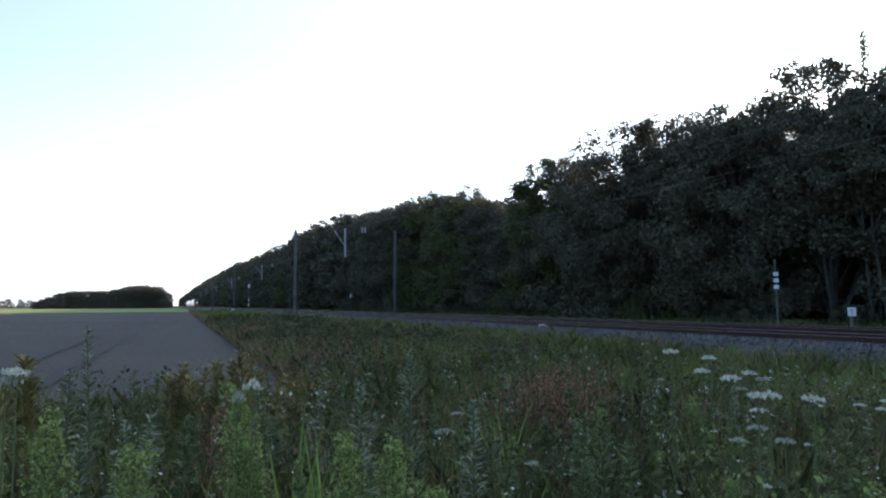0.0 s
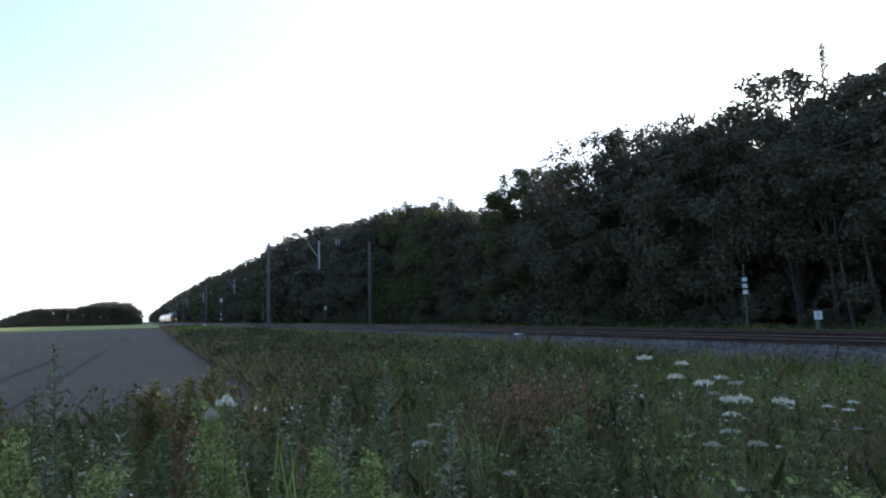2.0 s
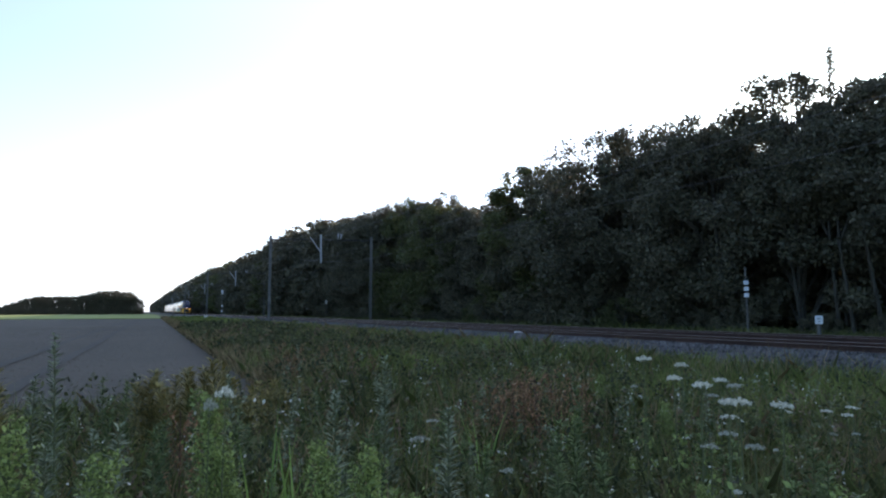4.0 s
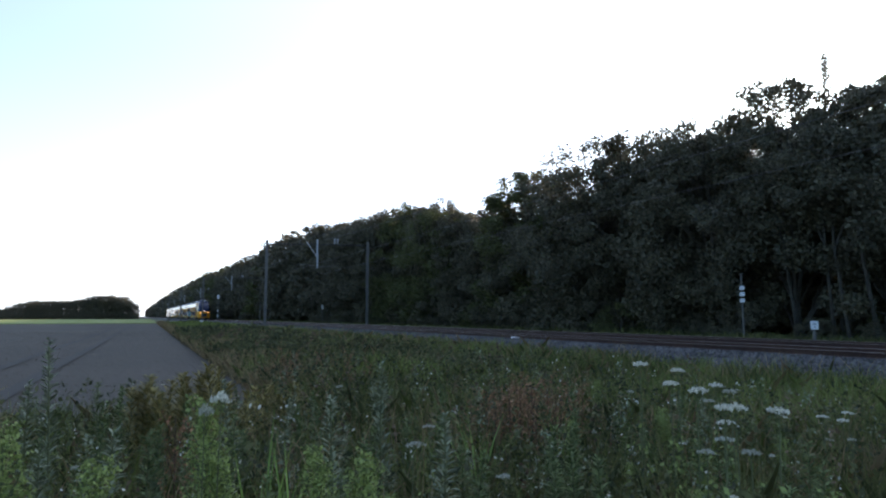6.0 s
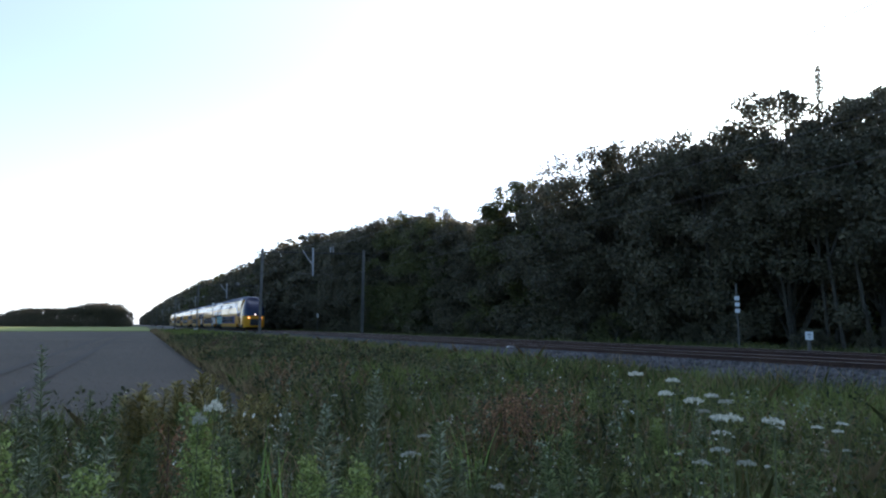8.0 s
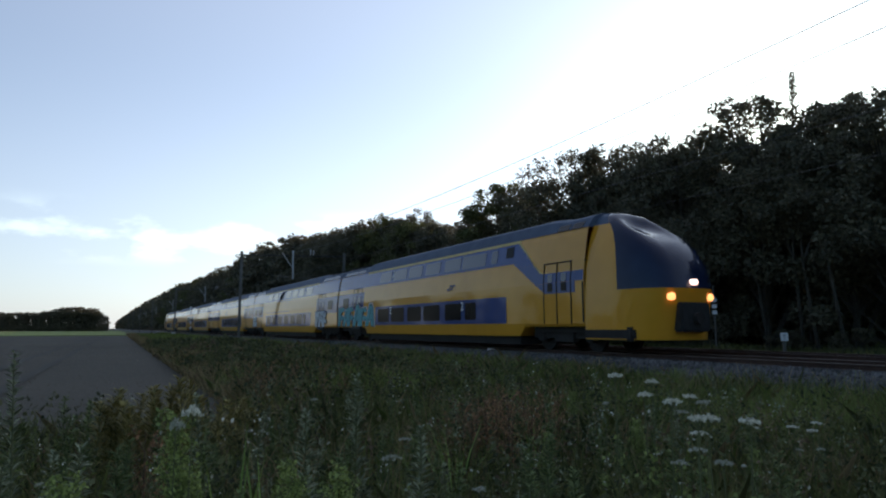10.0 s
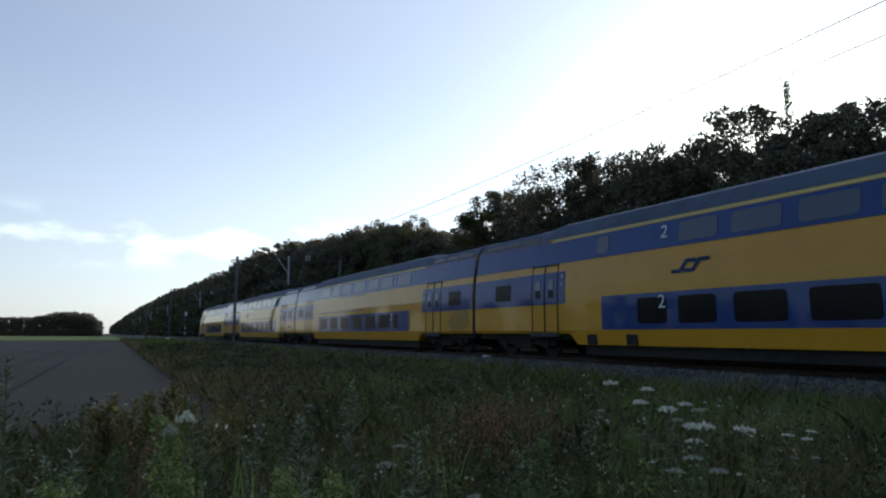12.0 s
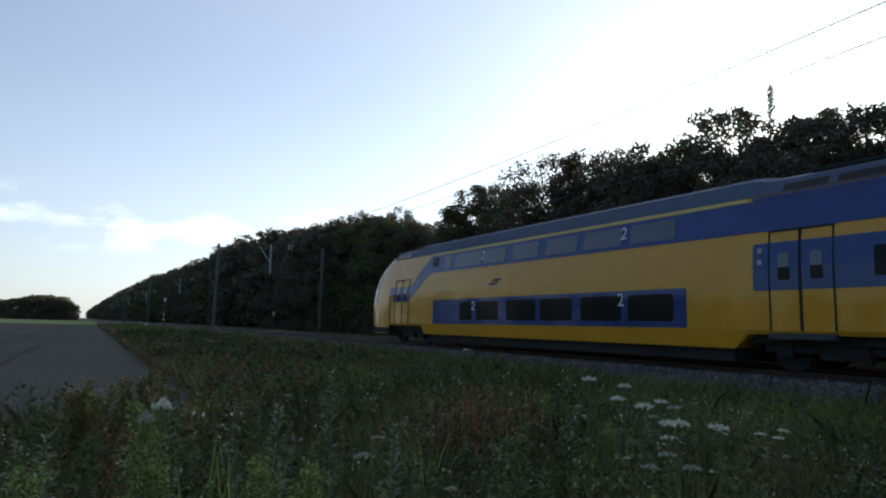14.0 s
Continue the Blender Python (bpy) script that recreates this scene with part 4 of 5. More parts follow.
            part("cab_line", panel([(21.72, 2.66), (21.25, 3.0), (20.23, 3.92), (20.11, 3.92), (21.13, 3.0), (21.6, 2.66)], s, 0.016), M_STRIP, c, "pale strip along the slanting band")
            leaf = part("cab_door", panel([(23.25, 0.9), (23.25, 2.1), (23.25, 2.3), (21.82, 2.3), (21.82, 2.1), (21.82, 0.9)], s, 0.008), M_YELLOW, c, "side door of the cab")
            for e in (21.82, 22.52, 23.25):
                part("door_seal", panel([(e + 0.02, 0.9), (e + 0.02, 2.3), (e + 0.02, 2.98), (e - 0.02, 2.98), (e - 0.02, 2.3), (e - 0.02, 0.9)], s, 0.022), M_RUBBER, leaf)
            part("door_seal", panel([(23.27, 2.95), (23.27, 2.99), (21.80, 2.99), (21.80, 2.95)], s, 0.024), M_RUBBER, leaf)
            for e in (22.17, 22.89):
                # glossy pane above, dull pane below, so the reflection's change is built in
                part("door_window", panel(rounded(e - 0.13, e + 0.13, 2.32, 2.60, 0.04), s, 0.024), M_GLASS, leaf)
                part("door_window", panel(rounded(e - 0.13, e + 0.13, 2.0, 2.29, 0.04), s, 0.024), M_DULL_GLASS, leaf)
            for a, b in ((22.3, 22.9), (23.05, 23.6)):
                part("roof_window", panel([(b, 4.06), (b, 4.28), (a, 4.28), (a, 4.06)], s, 0.05), M_DULL_GLASS, c, "small dark window at the roof edge")
            part("cab_pillar", panel([(23.86, 0.95), (23.86, 2.25), (23.80, 2.25), (23.80, 0.95)], s, 0.02), M_RUBBER, c, "dark joint behind the cab front")
        for fig, y, z in figures:
            ob = part("class_figure", FIGURES[fig], None, c, "white class figure")
            on_side(ob, s, y, z - 0.18)
        if logo_y:
            bm = bmesh.new()
            k = 0.62 if cab else 1.0
            arrow = [(-0.60, 0.0), (-0.27, 0.0), (-0.07, 0.26), (0.20, 0.26), (0.20, 0.36), (-0.13, 0.36), (-0.33, 0.10), (-0.60, 0.10)]
            for pts in (arrow, [(-x, 0.36 - z) for x, z in arrow]):
                bm.faces.new([bm.verts.new((x * k, z * k, 0)) for x, z in pts])
            bmesh.ops.solidify(bm, geom=bm.faces[:], thickness=0.006)
            on_side(part("emblem", bm, M_BLUE, c, "blue emblem of two arrows"), s, logo_y, 2.42, 0.02)
    return c


MID_LOWER = ((6.05, 20.6), (7.35, 7.92), (8.38, 9.86), (10.35, 11.76), (12.35, 13.74), (14.5, 15.95), (16.58, 17.96), (18.65, 20.1))
MID_UPPER = ((6.2, 7.75), (8.38, 9.70), (10.25, 11.66), (12.33, 13.74), (14.48, 15.85), (16.55, 17.95), (18.55, 20.05))
B_LOWER = ((6.05, 19.1), (7.35, 7.92), (8.2, 9.5), (9.85, 11.0), (11.3, 12.72), (13.22, 14.56), (15.06, 16.22), (16.6, 17.65))
B_UPPER = ((6.2, 7.6), (8.1, 9.4), (9.9, 11.2), (11.6, 12.9), (13.3, 14.6), (15.0, 16.2), (18.85, 19.35))
END_LOWER = ((6.45, 19.5), (6.85, 8.4), (8.65, 10.3), (10.7, 12.25), (12.5, 14.15), (14.65, 16.1), (16.4, 17.3))
END_UPPER = ((6.85, 8.4), (8.7, 10.3), (10.6, 12.1), (12.5, 13.95), (14.4, 15.85), (16.0, 17.9), (18.3, 18.75))

head = make_coach("front_coach", "yellow and blue double-deck driving coach with teal graffiti", True, END_LOWER, END_UPPER, (("2", 8.65, 1.70), ("2", 8.65, 3.63), ("2", 16.2, 1.70)), logo_y=15.2)
mid_a = make_coach("middle_coach", "yellow and blue double-deck coach with white graffiti", False, MID_LOWER, MID_UPPER, (("2", 8.15, 1.70), ("2", 8.05, 3.63), ("1", 18.3, 1.70), ("1", 18.2, 3.63)), lines=((12.2, 20.4, 2.15), (12.0, 16.8, 3.06)))
mid_b = make_coach("middle_coach", "yellow and blue double-deck coach with blue emblem", False, B_LOWER, B_UPPER, (("2", 16.75, 1.70), ("2", 16.7, 3.63), ("2", 8.0, 1.70)), logo_y=15.8, rear=1.1)
mid_c = make_coach("middle_coach", "yellow and blue double-deck coach with grey smeared paint", False, MID_LOWER, MID_UPPER, (("2", 8.15, 1.70), ("2", 8.0, 3.63), ("1", 18.3, 1.70), ("1", 18.2, 3.63)), lines=((12.3, 20.5, 2.15), (12.0, 16.7, 3.06)))
mid_d = make_coach("middle_coach", "yellow and blue double-deck coach with blue emblem", False, MID_LOWER, MID_UPPER, (("2", 18.75, 1.70), ("2", 18.7, 3.63), ("1", 12.4, 1.70), ("1", 12.6, 3.63)), logo_y=17.85, lines=((6.2, 14.9, 2.15), (6.2, 14.9, 3.06)))
tail = make_coach("rear_coach", "yellow and blue double-deck driving coach, last of the train", True, END_LOWER, END_UPPER, (("2", 8.65, 1.70), ("2", 8.65, 3.63), ("2", 16.3, 1.66), ("2", 15.9, 3.63)), logo_y=14.9)


def graffiti():
    def swell(pts, grow):
        cx, cz = sum(p[0] for p in pts) / len(pts), sum(p[1] for p in pts) / len(pts)
        out = []
        for u, v in pts:
            d = math.hypot(u - cx, v - cz)
            out.append((u + (u - cx) / d * grow, max(0.86, v + (v - cz) / d * grow)))
        return out

    # white sprayed block letters with dark rims, low by the doors of the second coach
    letters = ([(4.72, 1.92), (4.32, 1.85), (4.08, 1.99), (3.88, 1.96), (3.86, 1.77), (3.94, 1.49), (4.16, 1.28), (4.27, 1.24), (4.42, 0.86), (4.63, 0.86), (4.89, 1.17), (4.59, 1.37), (4.76, 1.51)],
               [(3.78, 1.87), (3.08, 1.97), (3.08, 1.68), (3.26, 1.63), (2.95, 1.16), (2.97, 0.86), (3.20, 0.86), (3.23, 1.01), (3.45, 1.28), (3.64, 1.26), (3.73, 0.86), (4.17, 0.86), (3.70, 1.78)],
               [(3.06, 1.94), (2.75, 1.96), (2.75, 1.56), (2.52, 1.90), (2.34, 1.84), (2.34, 1.69), (2.57, 1.41), (2.28, 1.36), (2.26, 1.12), (2.73, 1.16), (2.75, 0.86), (2.93, 0.86), (2.94, 1.24)])
    for k, pts in enumerate(letters):
        for grow, proud, m, nm in ((0.085, 0.036 + 0.001 * k, M_BLACK, "black sprayed rim"), (0.0, 0.046 + 0.001 * k, M_SPRAY, "white sprayed letter")):
            part("graffiti", panel(swell(pts, grow), -1, proud, 0.0), m, mid_a, nm)
    for pts in ([(4.29, 1.53), (4.16, 1.55), (4.22, 1.40), (4.30, 1.36)], [(3.62, 1.52), (3.50, 1.47), (3.49, 1.37), (3.61, 1.37)]):
        part("graffiti", panel(pts, -1, 0.056, 0.0), M_BLACK, mid_a, "black sprayed eye of a letter")
    for y, z in ((4.62, 1.50), (4.38, 1.32), (4.72, 1.10), (3.72, 1.62), (3.42, 1.65), (3.30, 1.15), (2.62, 1.45), (2.45, 1.30)):
        part("graffiti", panel([(y + 0.09, z), (y + 0.02, z + 0.06), (y - 0.08, z + 0.03), (y - 0.03, z - 0.05)], -1, 0.056, 0.0), M_SMEAR, mid_a, "grey sprayed shade")
    # two rows of swollen white shapes by the far end: (y, z, half width, half height, slant)
    blobs = ((25.80, 1.66, 0.17, 0.23, -0.10), (25.38, 1.65, 0.19, 0.23, -0.03), (24.98, 1.64, 0.15, 0.24, 0.02), (24.66, 1.66, 0.17, 0.23, -0.12),
             (25.83, 1.16, 0.22, 0.27, 0.0), (25.36, 1.14, 0.21, 0.26, 0.0), (24.94, 1.15, 0.15, 0.27, 0.0), (24.55, 1.14, 0.22, 0.25, 0.06))
    for k, (cy, cz, w, h, slant) in enumerate(blobs):
        power = 0.55 if k < 4 else 0.85
        ring = []
        for i in range(14):
            c, s = math.cos(math.tau * i / 14), math.sin(math.tau * i / 14)
            ring.append((math.copysign(abs(c) ** power, c), math.copysign(abs(s) ** power, s)))
        for grow, proud, m, nm in ((0.045, 0.024 + 0.001 * k, M_BLACK, "black sprayed rim"), (0.0, 0.036 + 0.001 * k, M_SPRAY, "white sprayed shape")):
            part("graffiti", panel([(cy + u * (w + grow) + slant * v, cz + v * (h + grow * 0.7)) for u, v in ring], -1, proud, 0.0), m, mid_a, nm)
        part("graffiti", panel([(cy + 0.02 + slant * 0.4, cz + 0.10), (cy - 0.03 + slant * 0.4, cz + 0.10), (cy - 0.04, cz - 0.12), (cy, cz - 0.13)], -1, 0.050, 0.0), M_SMEAR, mid_a, "grey sprayed stroke")
    part("number_bar", panel([(1.95, 1.28), (1.95, 1.44), (1.1, 1.44), (1.1, 1.28)], -1, 0.014, 0.0), M_SMEAR, mid_d, "grey bar of small figures")
    # teal lettering-like shapes that cannot be read, on the front coach
    shapes = [(0.10, 1.05, 0.10, 0), (0.95, 1.15, 0.30, 1), (1.85, 1.05, -0.15, 0), (2.75, 1.25, 0.35, 1), (3.75, 1.35, -0.10, 0), (4.85, 1.30, 0.25, 1)]

    for k, (y, w, lean, form) in enumerate(shapes):
        h = (1.12, 1.02, 1.10, 1.22, 1.0, 1.15)[k]
        if form:
            base = [(0, 0), (w * 0.34, 0), (w * 0.46, h * 0.28), (w * 0.64, h * 0.26), (w * 0.68, 0), (w * 1.02, 0), (w * 0.80 + lean * 0.4, h * 0.85), (w * 0.62 + lean * 0.5, h * 1.04), (w * 0.34 + lean * 0.5, h)]
        else:
            base = [(0.02, 0), (w * 0.40, 0), (w * 0.42, h * 0.38), (w * 0.88, h * 0.30), (w * 0.96, h * 0.52), (w * 0.50, h * 0.60), (w * 0.55 + lean, h * 0.78), (w * 1.0 + lean, h * 0.82), (w * 0.92 + lean, h * 1.04), (lean - 0.05, h)]
        base = [(0.15 + y + u, 0.9 + v) for u, v in base]
        lift = 0.003 * (k % 2)
        part("graffiti", panel(swell(base, 0.13), 1, 0.018 + lift, 0.0), M_SPRAY, head, "white sprayed outline")
        part("graffiti", panel(swell(base, 0.06), 1, 0.026 + lift, 0.0), M_BLACK, head, "black sprayed rim")
        part("graffiti", panel(base, 1, 0.034 + lift, 0.0), M_TEAL, head, "teal sprayed letter shape")
        cy = sum(p[0] for p in base) / len(base)
        for a0, a1, b0, b1 in ((-0.22, 1.25, 0.10, 1.85), (0.05, 1.0, 0.30, 1.30), (-0.30, 1.62, 0.02, 1.70)):
            part("graffiti", panel([(cy + a0, a1), (cy + a0 + 0.045, a1), (cy + b0 + 0.045, b1), (cy + b0, b1)], 1, 0.044 + lift, 0.0), M_BLACK, head, "black sprayed stroke")
    # smeared grey paint by the rear coaches' doors
    for y0, n in ((0.3, 3),):
        for k in range(n):
            y = y0 + 0.38 * k
            part("graffiti", panel([(y + 0.7, 0.9), (y + 1.1, 1.3), (y + 0.6, 1.78), (y + 0.2, 1.78), (y + 0.1, 1.2)], -1, 0.016 + 0.002 * (k % 3), 0.0), M_STAIN, mid_c, "grey smeared paint")


graffiti()
for y in (17.7, 19.35):
    part("vent", panel(rounded(y, y + 0.42, 0.50, 0.80, 0.03), -1, 0.02), M_UNDER, mid_b, "small dark vent in the skirt")
    part("vent", panel(rounded(y, y + 0.42, 0.50, 0.80, 0.03), 1, 0.02), M_UNDER, mid_b, "small dark vent in the skirt")

# where the joint behind the front coach lies at each time
SPEED = 35.42
LEADS = [(0.0, 406.0), (1.0, 404.6), (2.0, 403.2), (3.0, 401.7), (4.0, 400.0), (5.5, 397.8), (6.5, 396.4), (7.5, 395.2), (8.5, 394.3), (9.5, 393.85), (11.0, 393.6), (11.5, 394.5), (12.0, 393.75), (12.5, 394.6), (13.0, 393.7), (13.5, 394.2), (14.0, 393.95)]


def motions():
    coaches = [(mid_a, 0), (mid_b, 1), (mid_c, 2), (mid_d, 3), (tail, 4)]
    walk(head, [(t, pose(14.9, lead - SPEED * t, 0, 0, 0, 180)) for t, lead in LEADS])
    for coach, k in coaches:
        walk(coach, [(t, pose(14.9, lead + LENGTH * k - SPEED * t, 0)) for t, lead in LEADS])


# ---- meadow ----
def blades(name, n, seed, height, width, material, label, category, y_near, y_far, x_lo, x_hi, power=2.0, droop=0.8):
    rng = np.random.default_rng(seed)
    y = y_near + (y_far - y_near) * rng.uniform(0, 1, n) ** power
    x = rng.uniform(0, 1, n)
    lo, hi = x_lo(y), x_hi(y)
    x = lo + (hi - lo) * x
    z = np.array([ground_z(a, b) for a, b in zip(x, y)])
    patch = np.array([noise.noise((a * 0.45, b * 0.45, seed)) for a, b in zip(x, y)])
    h = height * rng.uniform(0.45, 1.15, n) * (1 + 0.55 * patch)
    w = width * rng.uniform(0.6, 1.4, n) * (1 + np.abs(y) / 14)
    a = rng.uniform(0, math.tau, n)
    side = np.stack([np.cos(a), np.sin(a), np.zeros(n)], 1) * w[:, None]
    b = rng.uniform(0, math.tau, n)
    lean = np.stack([np.cos(b), np.sin(b), np.zeros(n)], 1) * (h * droop * rng.uniform(0.1, 1, n))[:, None]
    p = np.stack([x, y, z - 0.02], 1)
    up = np.stack([np.zeros(n), np.zeros(n), h], 1)
    mid = p + up * 0.62 + lean * 0.35
    tip = p + up + lean
    v = np.stack([p - side * 0.5, p + side * 0.5, mid + side * 0.42, tip, mid - side * 0.42], axis=1)
    tagged(part(name, from_arrays(name, v, 5), material), label, category, kind="stuff")


def meadow_left(y):
    return np.where(y < 11.5, -2.0 - y * 0.45, np.interp(y, [11.5, 15, 25, 60, 128, 175], [2.45, 2.65, 2.8, 3.4, 4.55, 5.3]))


def meadow_right(y):
    return np.full_like(y, 11.7) * np.clip(0.35 + y / 7, 0, 1)


blades("meadow_grass", 60000, 1, 0.55, 0.010, M_GRASS, "tall tangled green meadow grass", "grass", 1.9, 45, meadow_left, meadow_right, 2.0)
blades("trodden_grass", 22000, 17, 0.22, 0.009, M_GRASS, "short grass round the standing place", "grass", -14, 2.2, lambda y: np.full_like(y, -9.0), lambda y: np.full_like(y, 11.0), 1.0)
blades("far_meadow_grass", 60000, 2, 0.55, 0.012, M_VERGE, "green grass along the railway", "grass", 12, 150, meadow_left, meadow_right, 1.6)
blades("dry_meadow_grass", 16000, 3, 0.66, 0.008, M_DRY, "dry straw-coloured grass stalks", "grass", 3.0, 60, meadow_left, meadow_right, 2.0)
blades("field_edge_grass", 20000, 4, 0.58, 0.010, M_DRY, "dry brown grass along the field edge", "grass", 9, 172, lambda y: meadow_left(y) - 0.15, lambda y: meadow_left(y) + 1.1, 1.5)
blades("field_edge_green", 22000, 14, 0.42, 0.012, M_GRASS, "green grass along the field edge", "grass", 9, 172, lambda y: meadow_left(y) - 0.05, lambda y: meadow_left(y) + 2.6, 1.5)
blades("near_grass", 14000, 16, 0.60, 0.006, M_VERGE, "long fresh green grass blades", "grass", 2.2, 14, meadow_left, meadow_right, 1.6)
blades("trackside_grass", 46000, 15, 0.46, 0.010, M_VERGE, "fresh green grass beside the ballast", "grass", 3, 90, lambda y: np.full_like(y, 6.2), lambda y: np.full_like(y, 11.75), 1.8)
blades("verge_grass", 26000, 6, 0.40, 0.02, M_GRASS, "green grass verge before the trees", "grass", 4, 200, lambda y: np.full_like(y, 22.6), lambda y: np.full_like(y, 27.5), 1.6)


def herbs(name, clumps, leaves, seed, size, material, label, y_near, y_far, tall):
    """Low tangled herbs: clumps of small leaves between the grasses."""
    rng = np.random.default_rng(seed)
    y = y_near + (y_far - y_near) * rng.uniform(0, 1, clumps) ** 2.0
    lo, hi = meadow_left(y), np.minimum(meadow_right(y), 8.2 + 0.02 * y)
    x = lo + (hi - lo) * rng.uniform(0, 1, clumps)
    z = np.array([ground_z(a, b) for a, b in zip(x, y)])
    patch = np.array([noise.noise((a * 0.6, b * 0.6, seed * 3.1)) for a, b in zip(x, y)])
    h = tall * rng.uniform(0.4, 1.1, clumps) * (1 + 0.6 * patch)
    r = rng.uniform(0.06, 0.2, clumps) * (1 + y / 25)
    pick = np.repeat(np.arange(clumps), leaves)
    n = len(pick)
    t = rng.uniform(0.05, 1, n) ** 0.7
    a = rng.uniform(0, math.tau, n)
    d = np.sqrt(rng.uniform(0, 1, n)) * (1.15 - 0.7 * t)
    pts = np.stack([x[pick] + np.cos(a) * d * r[pick], y[pick] + np.sin(a) * d * r[pick], z[pick] + h[pick] * t], 1)
    q = leaf_quads(rng, pts, 1.0)
    mid = q.mean(axis=1, keepdims=True)
    k = (size * (1 + y[pick] / 9))[:, None, None]
    tagged(part(name, from_arrays(name, mid + (q - mid) * k, 4), material), label, "herbs", kind="stuff")


herbs("meadow_herbs", 4200, 26, 31, 0.018, M_HERB, "tangled green meadow herbs with small leaves", 1.5, 60, 0.72)
herbs("silvery_herbs", 260, 40, 32, 0.011, M_GREY_WEED, "grey-green herbs in the meadow", 1.8, 14, 0.75)
herbs("withered_herbs", 450, 34, 33, 0.014, M_BROWN_HERB, "withered brown herbs in the meadow", 1.4, 45, 0.72)
herbs("seeding_herbs", 260, 10, 34, 0.010, M_UMBEL, "tiny white flowers scattered in the meadow", 1.4, 12, 0.8)


def leafy_stalk(seed, height, leaves, size, spread, top_heavy):
    """An upright weed with narrow leaves all up its stem."""
    rng = np.random.default_rng(seed)
    bm = bmesh.new()
    bend = rng.uniform(-0.08, 0.08, 2)
    tube(bm, [(0, 0, 0), (bend[0] * 0.4, bend[1] * 0.4, height * 0.5), (bend[0], bend[1], height)], [0.009, 0.007, 0.003], 5)
    stem = bpy.data.meshes.new("stem")
    bm.to_mesh(stem)
    bm.free()
    stem.materials.append(M_STEM)
    t = rng.uniform(0.12, 1.0, leaves) ** top_heavy
    a = rng.uniform(0, math.tau, leaves)
    env = spread * (0.35 + 1.0 * np.sin(np.pi * np.clip(t * 0.72 + 0.22, 0, 1)))
    base = np.stack([bend[0] * t, bend[1] * t, height * t], 1)
    out = np.stack([np.cos(a), np.sin(a), rng.uniform(0.3, 1.1, leaves)], 1)
    out /= np.linalg.norm(out, axis=1)[:, None]
    length = (env * rng.uniform(0.5, 1.15, leaves))[:, None]
    side = np.stack([-np.sin(a), np.cos(a), np.zeros(leaves)], 1) * (size * rng.uniform(0.6, 1.3, leaves))[:, None]
    mid = base + out * length * 0.55
    tip = base + out * length + np.array([0, 0, -0.15]) * length
    v = np.stack([base, mid + side, tip, mid - side], 1)
    return stem, from_arrays("foliage", v, 4)


def plume(seed, height, count, size, radius):
    """A bushy weed: a lumpy column of tiny leaves and buds round one stem."""
    rng = np.random.default_rng(seed)
    bm = bmesh.new()
    tube(bm, [(0, 0, 0), (0.01, 0, height * 0.5), (0, 0, height * 0.97)], [0.010, 0.007, 0.003], 5)
    tips = []
    for k in range(46):
        t = 0.10 + 0.88 * (k + rng.uniform(0, 1)) / 46
        a = k * 2.4 + rng.uniform(-0.3, 0.3)
        r = radius * (0.35 + 0.95 * math.sin(math.pi * min(1, 0.30 + 0.66 * t))) * rng.uniform(0.65, 1.15)
        tip = (math.cos(a) * r, math.sin(a) * r, min(height * 1.02, height * t + r * 0.9))
        tube(bm, [(0, 0, height * t * 0.97), tip], [0.003, 0.0015], 3)
        tips.append((0.0, 0.0, height * t * 0.97, *tip))
    stem = bpy.data.meshes.new("stem")
    bm.to_mesh(stem)
    bm.free()
    stem.materials.append(M_STEM)
    tips = np.array(tips)
    pick = rng.integers(0, len(tips), count)
    u = rng.uniform(0.25, 1.05, count)[:, None]
    pts = tips[pick, :3] * (1 - u) + tips[pick, 3:] * u + rng.normal(size=(count, 3)) * 0.016
    return stem, from_arrays("foliage", leaf_quads(rng, pts, size), 4)


PLUMES = [plume(s, 1.15, 4200, 0.0072, 0.08) for s in (1, 2, 3)]
STALKS = [leafy_stalk(s, 1.1, 210, 0.0075, 0.10, 0.75) for s in (21, 22, 23, 24)]
OLIVES = [leafy_stalk(s, 1.1, 150, 0.009, 0.22, 0.5) for s in (41, 42, 43)]
MUGWORTS = [leafy_stalk(s, 1.1, 260, 0.0085, 0.085, 0.85) for s in (11, 12, 13)]


def stand(kind, name, label, category, group, x, y, top, base_height, material):
    z = ground_z(x, y) - 0.02
    p = tagged(new(name), label, category, group)
    k = max(0.3, (top - z) / base_height)
    p.location, p.scale, p.rotation_euler = (x, y, z), (0.5 + 0.5 * k, 0.5 + 0.5 * k, k), (radians(random.uniform(-4, 4)), radians(random.uniform(-4, 4)), random.uniform(0, 6.28))
    part("stem", kind[0], None, p)
    if not kind[1].materials:
        kind[1].materials.append(material)
    part("foliage", kind[1], None, p)
    return p


